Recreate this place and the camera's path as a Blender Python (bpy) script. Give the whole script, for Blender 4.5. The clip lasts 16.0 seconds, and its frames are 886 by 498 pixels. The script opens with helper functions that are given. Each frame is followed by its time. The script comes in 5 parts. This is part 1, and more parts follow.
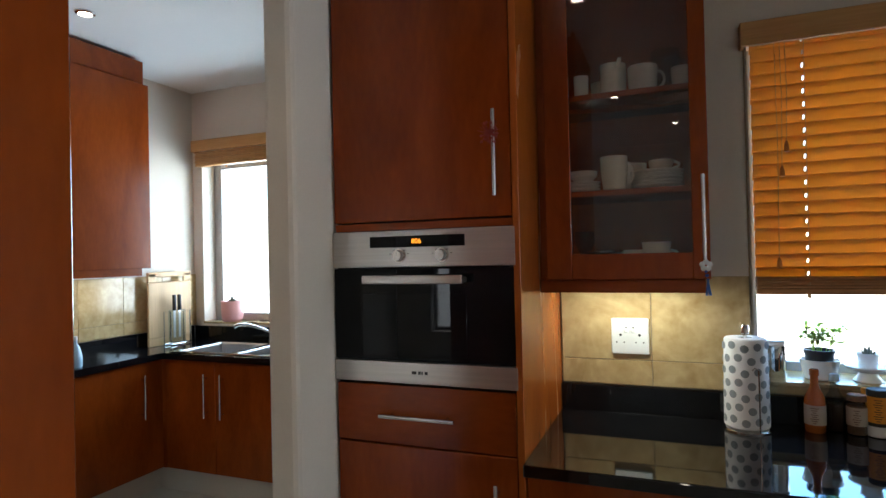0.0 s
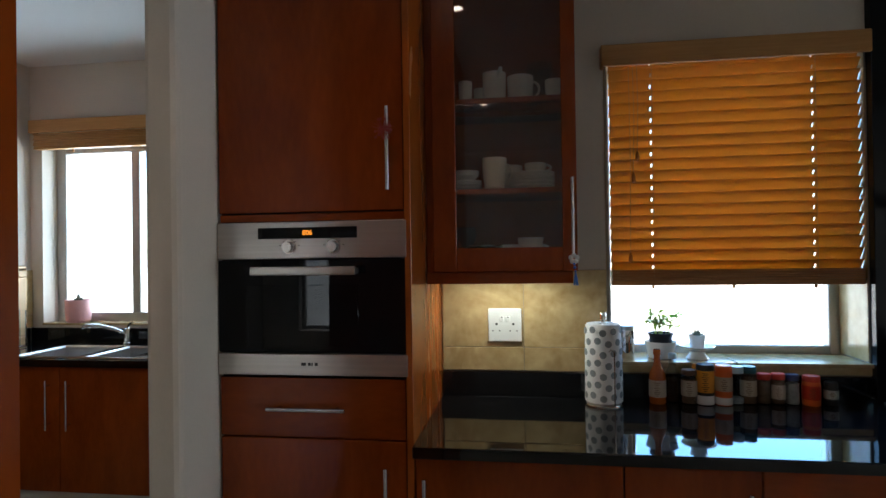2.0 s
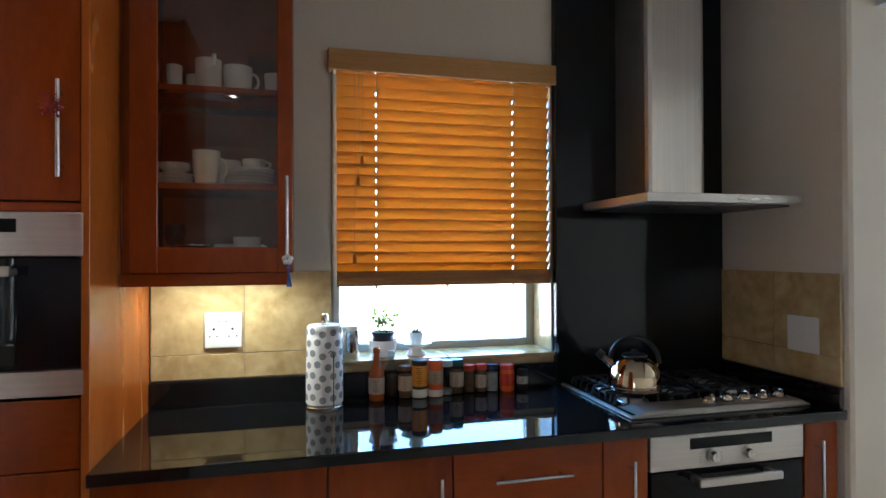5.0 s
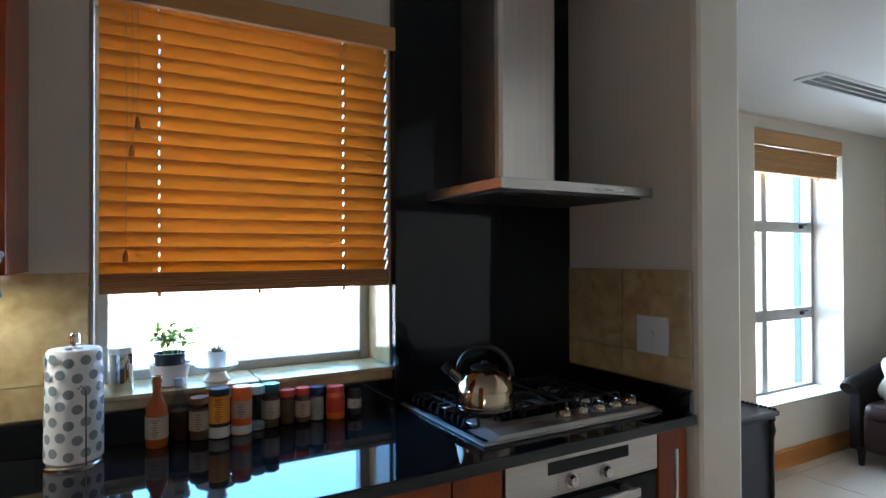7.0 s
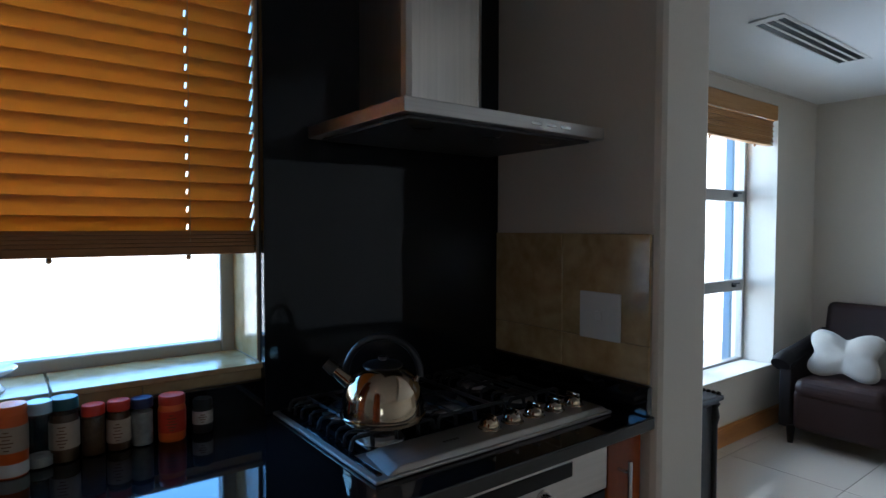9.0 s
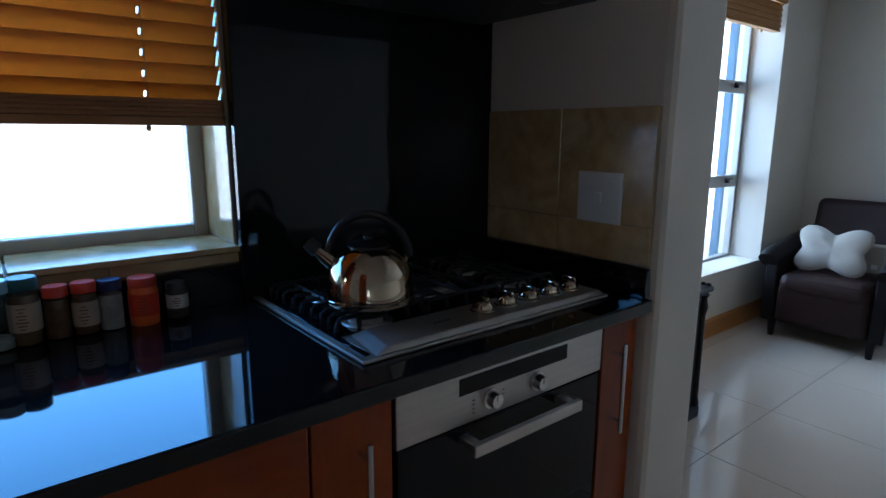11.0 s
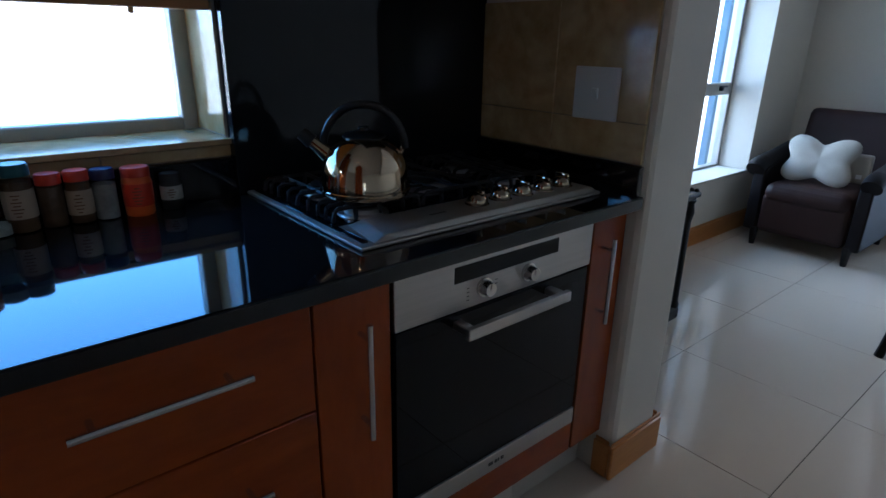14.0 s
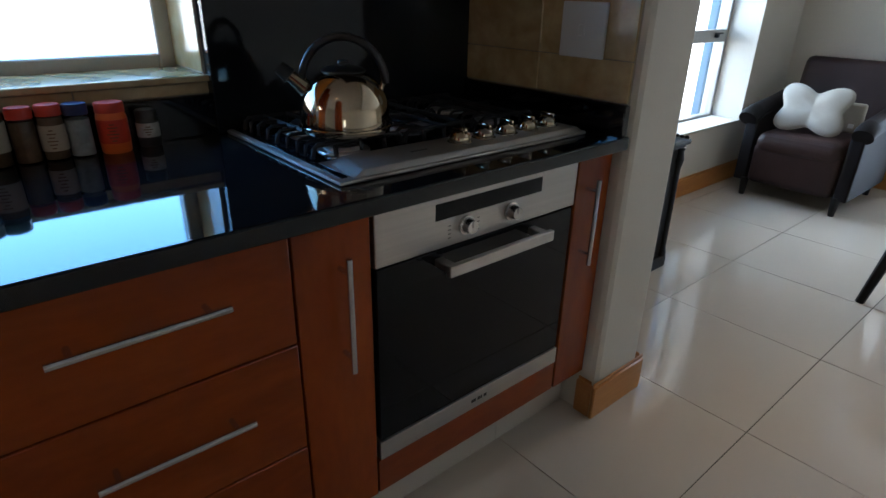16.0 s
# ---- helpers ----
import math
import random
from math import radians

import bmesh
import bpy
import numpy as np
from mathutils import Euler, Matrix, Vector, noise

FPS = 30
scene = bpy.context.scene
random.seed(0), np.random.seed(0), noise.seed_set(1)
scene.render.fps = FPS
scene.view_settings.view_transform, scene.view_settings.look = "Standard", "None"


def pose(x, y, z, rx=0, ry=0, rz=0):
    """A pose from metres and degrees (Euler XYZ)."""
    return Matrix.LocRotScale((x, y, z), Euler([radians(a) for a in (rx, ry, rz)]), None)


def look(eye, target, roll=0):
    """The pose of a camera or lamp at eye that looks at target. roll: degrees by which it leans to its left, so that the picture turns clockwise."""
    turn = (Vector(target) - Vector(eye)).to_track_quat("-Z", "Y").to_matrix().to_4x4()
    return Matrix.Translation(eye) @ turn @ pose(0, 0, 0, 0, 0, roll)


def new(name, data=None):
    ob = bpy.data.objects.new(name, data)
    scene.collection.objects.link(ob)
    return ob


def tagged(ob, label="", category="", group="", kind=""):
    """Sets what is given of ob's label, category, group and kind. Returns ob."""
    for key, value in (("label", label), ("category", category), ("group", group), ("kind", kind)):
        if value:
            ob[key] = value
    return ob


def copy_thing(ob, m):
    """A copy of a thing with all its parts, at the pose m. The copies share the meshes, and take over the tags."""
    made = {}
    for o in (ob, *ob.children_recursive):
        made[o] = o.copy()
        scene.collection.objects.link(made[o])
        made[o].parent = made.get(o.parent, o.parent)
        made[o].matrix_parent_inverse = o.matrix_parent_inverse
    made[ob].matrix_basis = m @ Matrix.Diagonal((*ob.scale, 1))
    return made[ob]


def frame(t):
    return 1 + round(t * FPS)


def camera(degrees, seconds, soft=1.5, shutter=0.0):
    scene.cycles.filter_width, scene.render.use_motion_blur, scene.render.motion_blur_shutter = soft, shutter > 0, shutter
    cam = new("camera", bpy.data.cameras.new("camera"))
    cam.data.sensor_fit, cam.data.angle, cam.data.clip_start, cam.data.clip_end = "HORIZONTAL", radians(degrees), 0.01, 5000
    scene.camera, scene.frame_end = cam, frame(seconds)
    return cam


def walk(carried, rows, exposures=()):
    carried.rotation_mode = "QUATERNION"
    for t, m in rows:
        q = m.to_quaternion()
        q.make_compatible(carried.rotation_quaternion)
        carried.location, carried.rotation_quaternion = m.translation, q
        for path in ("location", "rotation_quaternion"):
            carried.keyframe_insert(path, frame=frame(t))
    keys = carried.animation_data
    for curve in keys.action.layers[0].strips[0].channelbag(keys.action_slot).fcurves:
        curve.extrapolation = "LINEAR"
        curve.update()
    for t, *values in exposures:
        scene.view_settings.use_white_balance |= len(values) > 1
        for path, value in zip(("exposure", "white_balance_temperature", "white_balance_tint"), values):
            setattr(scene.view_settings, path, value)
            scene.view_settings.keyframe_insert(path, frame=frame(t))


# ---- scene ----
cam = camera(75.0, 16.0)
PATH = [
    (0, (0.206, 0.343, 1.456), (-0.527, 2.204, 1.479), -1.3),
    (0.5, (0.178, 0.321, 1.46), (-0.468, 2.213, 1.481), -1.2),
    (1, (0.153, 0.3, 1.456), (-0.363, 2.233, 1.471), -1.0),
    (1.5, (0.142, 0.279, 1.439), (-0.258, 2.238, 1.459), -1.0),
    (2, (0.146, 0.263, 1.434), (-0.136, 2.243, 1.449), -0.8),
    (2.5, (0.156, 0.246, 1.433), (0.007, 2.24, 1.445), -0.7),
    (3, (0.193, 0.234, 1.429), (0.18, 2.234, 1.446), -0.6),
    (3.5, (0.219, 0.221, 1.431), (0.329, 2.218, 1.444), -0.5),
    (4, (0.248, 0.207, 1.428), (0.482, 2.194, 1.443), -0.4),
    (4.5, (0.28, 0.231, 1.414), (0.63, 2.2, 1.436), -0.4),
    (5, (0.334, 0.281, 1.427), (0.815, 2.222, 1.444), -0.2),
    (5.2, (0.368, 0.31, 1.429), (0.899, 2.238, 1.448), -0.2),
    (7.5, (0.575, 0.773, 1.41), (1.668, 2.448, 1.422), -0.2),
    (8, (0.688, 0.897, 1.415), (1.848, 2.526, 1.42), -0.1),
    (8.5, (0.778, 0.987, 1.399), (1.971, 2.593, 1.384), -0.0),
    (9, (0.838, 1.039, 1.369), (2.046, 2.632, 1.295), 0.1),
    (9.5, (0.874, 1.081, 1.352), (2.09, 2.662, 1.201), 0.2),
    (10, (0.893, 1.119, 1.323), (2.114, 2.685, 1.087), 0.1),
    (12.5, (0.891, 1.128, 1.275), (2.106, 2.609, 0.703), 0.8),
    (13, (0.883, 1.124, 1.266), (2.098, 2.592, 0.656), 0.9),
    (13.5, (0.873, 1.124, 1.258), (2.087, 2.577, 0.613), 0.9),
    (14, (0.864, 1.12, 1.247), (2.074, 2.559, 0.567), 1.0),
    (14.5, (0.862, 1.117, 1.238), (2.07, 2.541, 0.521), 1.1),
    (15, (0.869, 1.108, 1.226), (2.073, 2.517, 0.474), 1.2),
    (15.5, (0.878, 1.098, 1.216), (2.075, 2.494, 0.432), 1.1),
    (16, (0.877, 1.095, 1.209), (2.069, 2.476, 0.391), 1.2),
]
walk(cam, [(t, look(eye, target, roll)) for t, eye, target, roll in PATH],
     exposures=[(0.0, 2.85, 5900, 10), (1.5, 2.45, 5900, 10), (2.5, 2.25, 5750, 10), (3.0, 2.35, 5700, 10), (3.5, 2.65, 5750, 10), (4.5, 2.95, 5650, 10), (5.2, 3.4, 5600, 10), (7.5, 2.75, 5450, 10), (9.0, 2.1, 5200, 10), (12.5, 1.85, 4800, 10), (14.5, 2.0, 4850, 10), (15.5, 2.25, 5100, 10), (16.0, 2.42, 5500, 10)])

# ---- world and light ----
world = bpy.data.worlds.new("world")
scene.world = world
world.use_nodes = True
wn = world.node_tree.nodes
sky = wn.new("ShaderNodeTexSky")
sky.sky_type = "NISHITA"
sky.sun_disc = False
sky.sun_elevation = radians(45)
sky.sun_rotation = radians(160)
wn["Background"].inputs["Strength"].default_value = 0.15
world.node_tree.links.new(sky.outputs["Color"], wn["Background"].inputs["Color"])


def lamp(name, kind, matrix, energy, color=(1, 1, 1), **props):
    data = bpy.data.lights.new(name, kind)
    data.energy, data.color = energy, color
    if kind == "AREA":
        data.shape = "RECTANGLE"
        data.size, data.size_y = props["size"]
    elif kind == "SUN":
        data.angle = props["angle"]
    elif kind == "SPOT":
        data.spot_size, data.spot_blend = radians(props["cone"]), 0.7
        data.shadow_soft_size = 0.03
    ob = new(name, data)
    ob.matrix_world = matrix
    return ob


lamp("sun", "SUN", look((1.0, -10.0, 10.0), (0, 0, 0)), 5.0, (1.0, 0.95, 0.88), angle=radians(0.5))
# Added daylight fill from the east, at an unseen gap in the hall wall.
lamp("sky_glass_door", "AREA", look((8.98, 1.22, 1.1), (2.0, 1.22, 1.1)), 17.0, (0.80, 0.91, 1.0), size=(1.4, 2.1))
lamp("sky_kitchen_window", "AREA", look((1.0, 3.60, 2.44), (1.0, 0.0, 2.44)), 28.0, (0.17, 0.50, 1.0), size=(3.2, 2.32))
lamp("sky_living_window", "AREA", look((4.6, 4.1, 1.55), (4.55, 1.0, 1.65)), 24.0, (0.66, 0.84, 1.0), size=(1.8, 1.8))
lamp("sky_scullery_window", "AREA", look((-2.425, 4.02, 1.62), (-2.425, 0.0, 1.62)), 6.5, (0.70, 0.87, 1.0), size=(1.40, 1.30))
for nm, p, e in (("downlight_beam_1", (-0.19, 1.07, 2.70), 1.3), ("downlight_beam_2", (2.55, 1.00, 2.27), 2.6), ("downlight_beam_3", (-2.50, 2.38, 2.70), 0.15), ("downlight_beam_4", (3.55, 1.734, 2.27), 2.5)):
    lamp(nm, "SPOT", look(p, (p[0], p[1] + 0.01, 0.0)), e, (1.0, 0.66, 0.34), cone={"1": 122, "2": 50}.get(nm[-1], 95))
lamp("under_cabinet_strip", "AREA", look((0.075, 2.37, 1.340), (0.075, 2.39, 0.0)), 0.26, (0.99, 1.0, 0.80), size=(0.36, 0.03))
lamp("scullery_strip", "AREA", look((-2.960, 2.55, 1.36), (-2.960, 2.55, 0.0)), 0.14, (1.0, 0.88, 0.65), size=(0.03, 0.8))


# ---- materials ----
def mat(name, color, rough=0.5, metal=0.0, **kw):
    """Principled surface with two scales of colour variation and a fine bump."""
    m = bpy.data.materials.new(name)
    m.use_nodes = True
    n, l = m.node_tree.nodes, m.node_tree.links
    b = n["Principled BSDF"]
    b.inputs["Roughness"].default_value = rough
    b.inputs["Metallic"].default_value = metal
    b.inputs["Base Color"].default_value = (*color, 1)
    for key in ("IOR", "Coat Weight", "Coat Roughness", "Transmission Weight", "Sheen Weight", "Specular IOR Level",
                "Subsurface Weight", "Emission Strength", "Anisotropic"):
        k = key.replace(" ", "_").lower()
        if k in kw:
            b.inputs[key].default_value = kw[k]
    if "emission" in kw:
        b.inputs["Emission Color"].default_value = (*kw["emission"], 1)
    vary, scale, stretch = kw.get("vary", 0.12), kw.get("scale", 6.0), kw.get("stretch", (1, 1, 1))
    if vary or kw.get("bump"):
        co = n.new("ShaderNodeTexCoord")
        info = n.new("ShaderNodeObjectInfo")
        shift = n.new("ShaderNodeVectorMath")
        shift.operation = "MULTIPLY_ADD"
        shift.inputs[1].default_value = (9.3, 4.1, 7.7)
        l.new(info.outputs["Random"], shift.inputs[0])
        l.new(co.outputs["Object"], shift.inputs[2])
        mp = n.new("ShaderNodeMapping")
        mp.inputs["Scale"].default_value = stretch
        l.new(shift.outputs[0], mp.inputs["Vector"])
        big = n.new("ShaderNodeTexNoise")
        big.inputs["Scale"].default_value = scale
        big.inputs["Detail"].default_value = kw.get("detail", 5)
        big.inputs["Distortion"].default_value = kw.get("distort", 0.0)
        fine = n.new("ShaderNodeTexNoise")
        fine.inputs["Scale"].default_value = scale * kw.get("fine", 14)
        fine.inputs["Detail"].default_value = 3
        for t in (big, fine):
            l.new(mp.outputs[0], t.inputs["Vector"])
        mix = n.new("ShaderNodeMix")
        mix.data_type = "FLOAT"
        mix.inputs[0].default_value = kw.get("fine_share", 0.35)
        l.new(big.outputs["Fac"], mix.inputs[2])
        l.new(fine.outputs["Fac"], mix.inputs[3])
        ramp = n.new("ShaderNodeValToRGB")
        dark = kw.get("dark", tuple(c * (1 - vary) for c in color))
        light = kw.get("light", tuple(min(1, c * (1 + vary)) for c in color))
        ramp.color_ramp.elements[0].position, ramp.color_ramp.elements[1].position = kw.get("span", (0.32, 0.68))
        ramp.color_ramp.elements[0].color, ramp.color_ramp.elements[1].color = (*dark, 1), (*light, 1)
        l.new(mix.outputs[0], ramp.inputs[0])
        l.new(ramp.outputs[0], b.inputs["Base Color"])
        if kw.get("bump"):
            bp = n.new("ShaderNodeBump")
            bp.inputs["Strength"].default_value = kw["bump"]
            bp.inputs["Distance"].default_value = 0.002
            l.new(mix.outputs[0], bp.inputs["Height"])
            l.new(bp.outputs[0], b.inputs["Normal"])
        if kw.get("rough_vary"):
            rr = n.new("ShaderNodeMapRange")
            rr.inputs[3].default_value = rough - kw["rough_vary"]
            rr.inputs[4].default_value = rough + kw["rough_vary"]
            l.new(big.outputs["Fac"], rr.inputs[0])
            l.new(rr.outputs[0], b.inputs["Roughness"])
    return m


def translucent(m, share, color):
    """Mix some light through a thin material."""
    n, l = m.node_tree.nodes, m.node_tree.links
    tr = n.new("ShaderNodeBsdfTranslucent")
    tr.inputs["Color"].default_value = (*color, 1)
    mx = n.new("ShaderNodeMixShader")
    mx.inputs[0].default_value = share
    l.new(n["Principled BSDF"].outputs[0], mx.inputs[1])
    l.new(tr.outputs[0], mx.inputs[2])
    l.new(mx.outputs[0], n["Material Output"].inputs["Surface"])
    return m


PLASTER = mat("plaster", (0.66, 0.60, 0.51), 0.85, vary=0.04, scale=2.0, bump=0.12, fine=60)
CEILING = mat("ceiling_paint", (0.78, 0.77, 0.74), 0.9, vary=0.02, scale=2.0, bump=0.06, fine=60)
CHERRY = mat("cherry_veneer", (0.235, 0.040, 0.0032), 0.24, vary=0.0, dark=(0.155, 0.0225, 0.0017), light=(0.315, 0.062, 0.0056),
             scale=1.6, stretch=(2.6, 2.6, 0.8), distort=1.2, detail=8, fine=16, fine_share=0.22, span=(0.25, 0.75), bump=0.02, rough_vary=0.06, specular_ior_level=0.34)
CHERRY_H = mat("cherry_veneer_lying", (0.235, 0.040, 0.0032), 0.24, vary=0.0, dark=(0.155, 0.0225, 0.0017), light=(0.315, 0.062, 0.0056),
               scale=1.6, stretch=(0.8, 2.6, 2.6), distort=1.2, detail=8, fine=16, fine_share=0.22, span=(0.25, 0.75), bump=0.02, rough_vary=0.06, specular_ior_level=0.34)
# Same cherry, lightened: strip and window light on the end panel is in the colour.
CHERRY_LIT = mat("cherry_lit_veneer", (0.34, 0.084, 0.009), 0.26, vary=0.0, dark=(0.25, 0.052, 0.005), light=(0.43, 0.116, 0.015),
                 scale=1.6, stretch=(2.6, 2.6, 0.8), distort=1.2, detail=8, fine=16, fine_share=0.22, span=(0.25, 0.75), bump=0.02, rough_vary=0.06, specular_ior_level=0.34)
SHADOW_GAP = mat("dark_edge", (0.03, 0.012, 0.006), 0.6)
GRANITE = mat("black_granite", (0.006, 0.006, 0.007), 0.04, vary=0, dark=(0.003, 0.003, 0.004), light=(0.016, 0.017, 0.019),
              scale=60, fine=5, span=(0.45, 0.85), specular_ior_level=0.52)
SPLASH = mat("polished_black_stone", (0.010, 0.011, 0.013), 0.05, vary=0, dark=(0.006, 0.0065, 0.008), light=(0.018, 0.020, 0.023),
             scale=60, fine=5, span=(0.45, 0.85), specular_ior_level=0.24)
STEEL = mat("brushed_steel", (0.50, 0.48, 0.46), 0.33, 1.0, vary=0.08, scale=4, stretch=(0.4, 30, 30), bump=0.03, rough_vary=0.05)
STEEL_V = mat("brushed_steel_upright", (0.64, 0.61, 0.57), 0.36, 1.0, vary=0.08, scale=4, stretch=(30, 30, 0.4), bump=0.03, rough_vary=0.05)
STEEL_SATIN = mat("satin_steel_sheet", (0.45, 0.43, 0.40), 0.52, 1.0, vary=0.06, scale=5, stretch=(0.4, 30, 30), bump=0.03, rough_vary=0.05)
# Steel tinted dark and warm: the mirrored room's tone is in the colour.
KETTLE = mat("warm_tinted_steel", (0.44, 0.36, 0.26), 0.10, 1.0, vary=0.08, scale=8, rough_vary=0.03)
CHROME = mat("polished_steel", (0.62, 0.60, 0.57), 0.07, 1.0, vary=0.05, scale=8)
HANDLE = mat("satin_handle", (0.62, 0.60, 0.58), 0.27, 1.0, vary=0.05, scale=20)
BLACK_GLASS = mat("black_oven_glass", (0.004, 0.005, 0.007), 0.03, vary=0.0, specular_ior_level=0.2)
BLACK = mat("black_plastic", (0.012, 0.012, 0.013), 0.38, vary=0.2, scale=20)
IRON = mat("cast_iron", (0.014, 0.014, 0.015), 0.55, vary=0.25, scale=40, bump=0.2)
STONE = mat("honey_limestone", (0.46, 0.33, 0.155), 0.14, vary=0, dark=(0.34, 0.22, 0.085), light=(0.55, 0.42, 0.22),
            scale=4.5, distort=2.6, detail=9, fine=7, span=(0.28, 0.66), rough_vary=0.06, bump=0.03)
GROUT = mat("grout", (0.30, 0.25, 0.18), 0.9, vary=0.1, scale=30)
FLOOR_GROUT = mat("floor_grout", (0.035, 0.033, 0.03), 0.9, vary=0.15, scale=30)
PORCELAIN = mat("porcelain_tile", (0.54, 0.475, 0.39), 0.075, vary=0, dark=(0.49, 0.43, 0.35), light=(0.58, 0.52, 0.43),
                scale=2.5, fine=25, rough_vary=0.02)
PINE = mat("honey_pine", (0.46, 0.19, 0.04), 0.42, vary=0, dark=(0.37, 0.14, 0.026), light=(0.53, 0.235, 0.055), scale=2.5,
           stretch=(0.5, 6, 6), fine=9, bump=0.05)
SLAT = translucent(mat("blind_slat", (0.45, 0.215, 0.05), 0.45, vary=0, dark=(0.39, 0.18, 0.04), light=(0.50, 0.245, 0.062), scale=2.5,
                       stretch=(0.5, 7, 7), fine=9, bump=0.04), 0.40, (0.79, 0.375, 0.05))
VALANCE = mat("blind_valance", (0.50, 0.26, 0.075), 0.45, vary=0, dark=(0.42, 0.20, 0.050), light=(0.57, 0.31, 0.10), scale=2.5,
              stretch=(0.5, 7, 7), fine=9, bump=0.04)
# Blind wood made darker: the backlit rail's shade is put into the colour.
RAIL_SHADED = mat("blind_rail_shaded", (0.34, 0.145, 0.036), 0.45, vary=0, dark=(0.28, 0.11, 0.024), light=(0.40, 0.18, 0.05), scale=2.5, stretch=(0.5, 7, 7), fine=9, bump=0.04)
CORD = mat("blind_cord", (0.40, 0.30, 0.17), 0.8, vary=0.1)
FRAME = mat("aluminium_frame", (0.42, 0.40, 0.37), 0.42, 0.5, vary=0.05, scale=10)
WHITE_PLASTIC = mat("white_plastic", (0.70, 0.71, 0.70), 0.28, vary=0.02, scale=10)
CERAMIC = mat("white_ceramic", (0.78, 0.76, 0.72), 0.14, vary=0.03, scale=8)
CREAM = mat("cream_ceramic", (0.72, 0.66, 0.56), 0.18, vary=0.04, scale=8)
PINK = mat("pink_ceramic", (0.70, 0.36, 0.34), 0.5, vary=0.05, scale=10)
PAPER = mat("paper_towel", (0.82, 0.84, 0.86), 0.95, vary=0.03, scale=40, bump=0.5)
DOT = mat("printed_dot", (0.27, 0.31, 0.34), 0.95, vary=0, dark=(0.16, 0.19, 0.21), light=(0.50, 0.54, 0.57), scale=110, fine=3, span=(0.4, 0.6))
LEAF = translucent(mat("herb_leaf", (0.22, 0.36, 0.06), 0.5, vary=0.35, scale=30), 0.35, (0.35, 0.55, 0.06))
SUCCULENT = mat("succulent_leaf", (0.10, 0.12, 0.08), 0.5, vary=0.3, scale=30)
SOIL = mat("soil", (0.03, 0.02, 0.014), 0.95, vary=0.4, scale=60, bump=0.6)
LEATHER = mat("brown_leather", (0.032, 0.015, 0.012), 0.48, specular_ior_level=0.28, vary=0.25, scale=5, fine=40, bump=0.25, rough_vary=0.06)
LEATHER_DARK = mat("black_leather", (0.014, 0.011, 0.011), 0.60, specular_ior_level=0.12, vary=0.25, scale=5, fine=40, bump=0.25)
PILLOW = mat("cream_velour", (0.42, 0.385, 0.325), 0.95, vary=0.06, scale=12, bump=0.2, sheen_weight=0.3)
EBONY = mat("ebonised_wood", (0.010, 0.008, 0.007), 0.48, vary=0.3, specular_ior_level=0.25, scale=8, stretch=(4, 4, 0.5), bump=0.1)
BOARD = mat("bamboo_board", (0.58, 0.38, 0.19), 0.5, vary=0.12, scale=3, stretch=(10, 10, 0.4), fine=8)
RED_CAP = mat("red_cap", (0.55, 0.035, 0.012), 0.35, vary=0.06)
ORANGE = mat("orange_plastic", (0.72, 0.13, 0.015), 0.35, vary=0.06)
RED_BOTTLE = mat("red_sauce", (0.40, 0.095, 0.012), 0.12, vary=0.1, scale=20)
DARK_SAUCE = mat("dark_sauce", (0.035, 0.014, 0.008), 0.08, vary=0.2)
TEAL_CAP = mat("teal_cap", (0.015, 0.10, 0.12), 0.35, vary=0.06)
BLUE_CAP = mat("blue_cap", (0.012, 0.022, 0.10), 0.35, vary=0.06)
PALE_BLUE = mat("pale_blue_plastic", (0.45, 0.62, 0.75), 0.3, vary=0.05)
LABEL_CREAM = mat("paper_label", (0.46, 0.37, 0.28), 0.7, vary=0.08, scale=30)
LABEL_ORANGE = mat("orange_label", (0.75, 0.30, 0.02), 0.6, vary=0.08, scale=30)
LABEL_BLACK = mat("black_label", (0.02, 0.018, 0.016), 0.6, vary=0.1, scale=30)
SPICE = mat("ground_spice", (0.15, 0.075, 0.035), 0.8, vary=0.4, scale=60)
SALT = mat("grey_salt", (0.45, 0.43, 0.40), 0.8, vary=0.3, scale=60)
BLUE_BEAD = mat("blue_tassel", (0.02, 0.10, 0.42), 0.5, vary=0.1)
RAFFIA = mat("red_raffia", (0.23, 0.018, 0.010), 0.75, vary=0.4, scale=40)
CLOCK = mat("clock_digits", (0.1, 0.02, 0.0), 0.5, vary=0, emission=(1.0, 0.30, 0.02), emission_strength=0.35)
DISC = mat("downlight_bulb", (0.9, 0.85, 0.75), 0.5, vary=0, emission=(1.0, 0.84, 0.62), emission_strength=5.0)
STRIP = mat("strip_diffuser", (0.9, 0.85, 0.75), 0.5, vary=0, emission=(1.0, 0.9, 0.66), emission_strength=0.9)
CONCRETE = mat("pale_paving", (0.50, 0.47, 0.42), 0.9, vary=0.1, scale=1.5, fine=30)
RENDER_WHITE = mat("neighbour_wall_render", (0.82, 0.80, 0.76), 0.9, vary=0.04, scale=2)
RENDER_BLUE = mat("blue_grey_render", (0.08, 0.14, 0.22), 0.9, vary=0.06, scale=2)


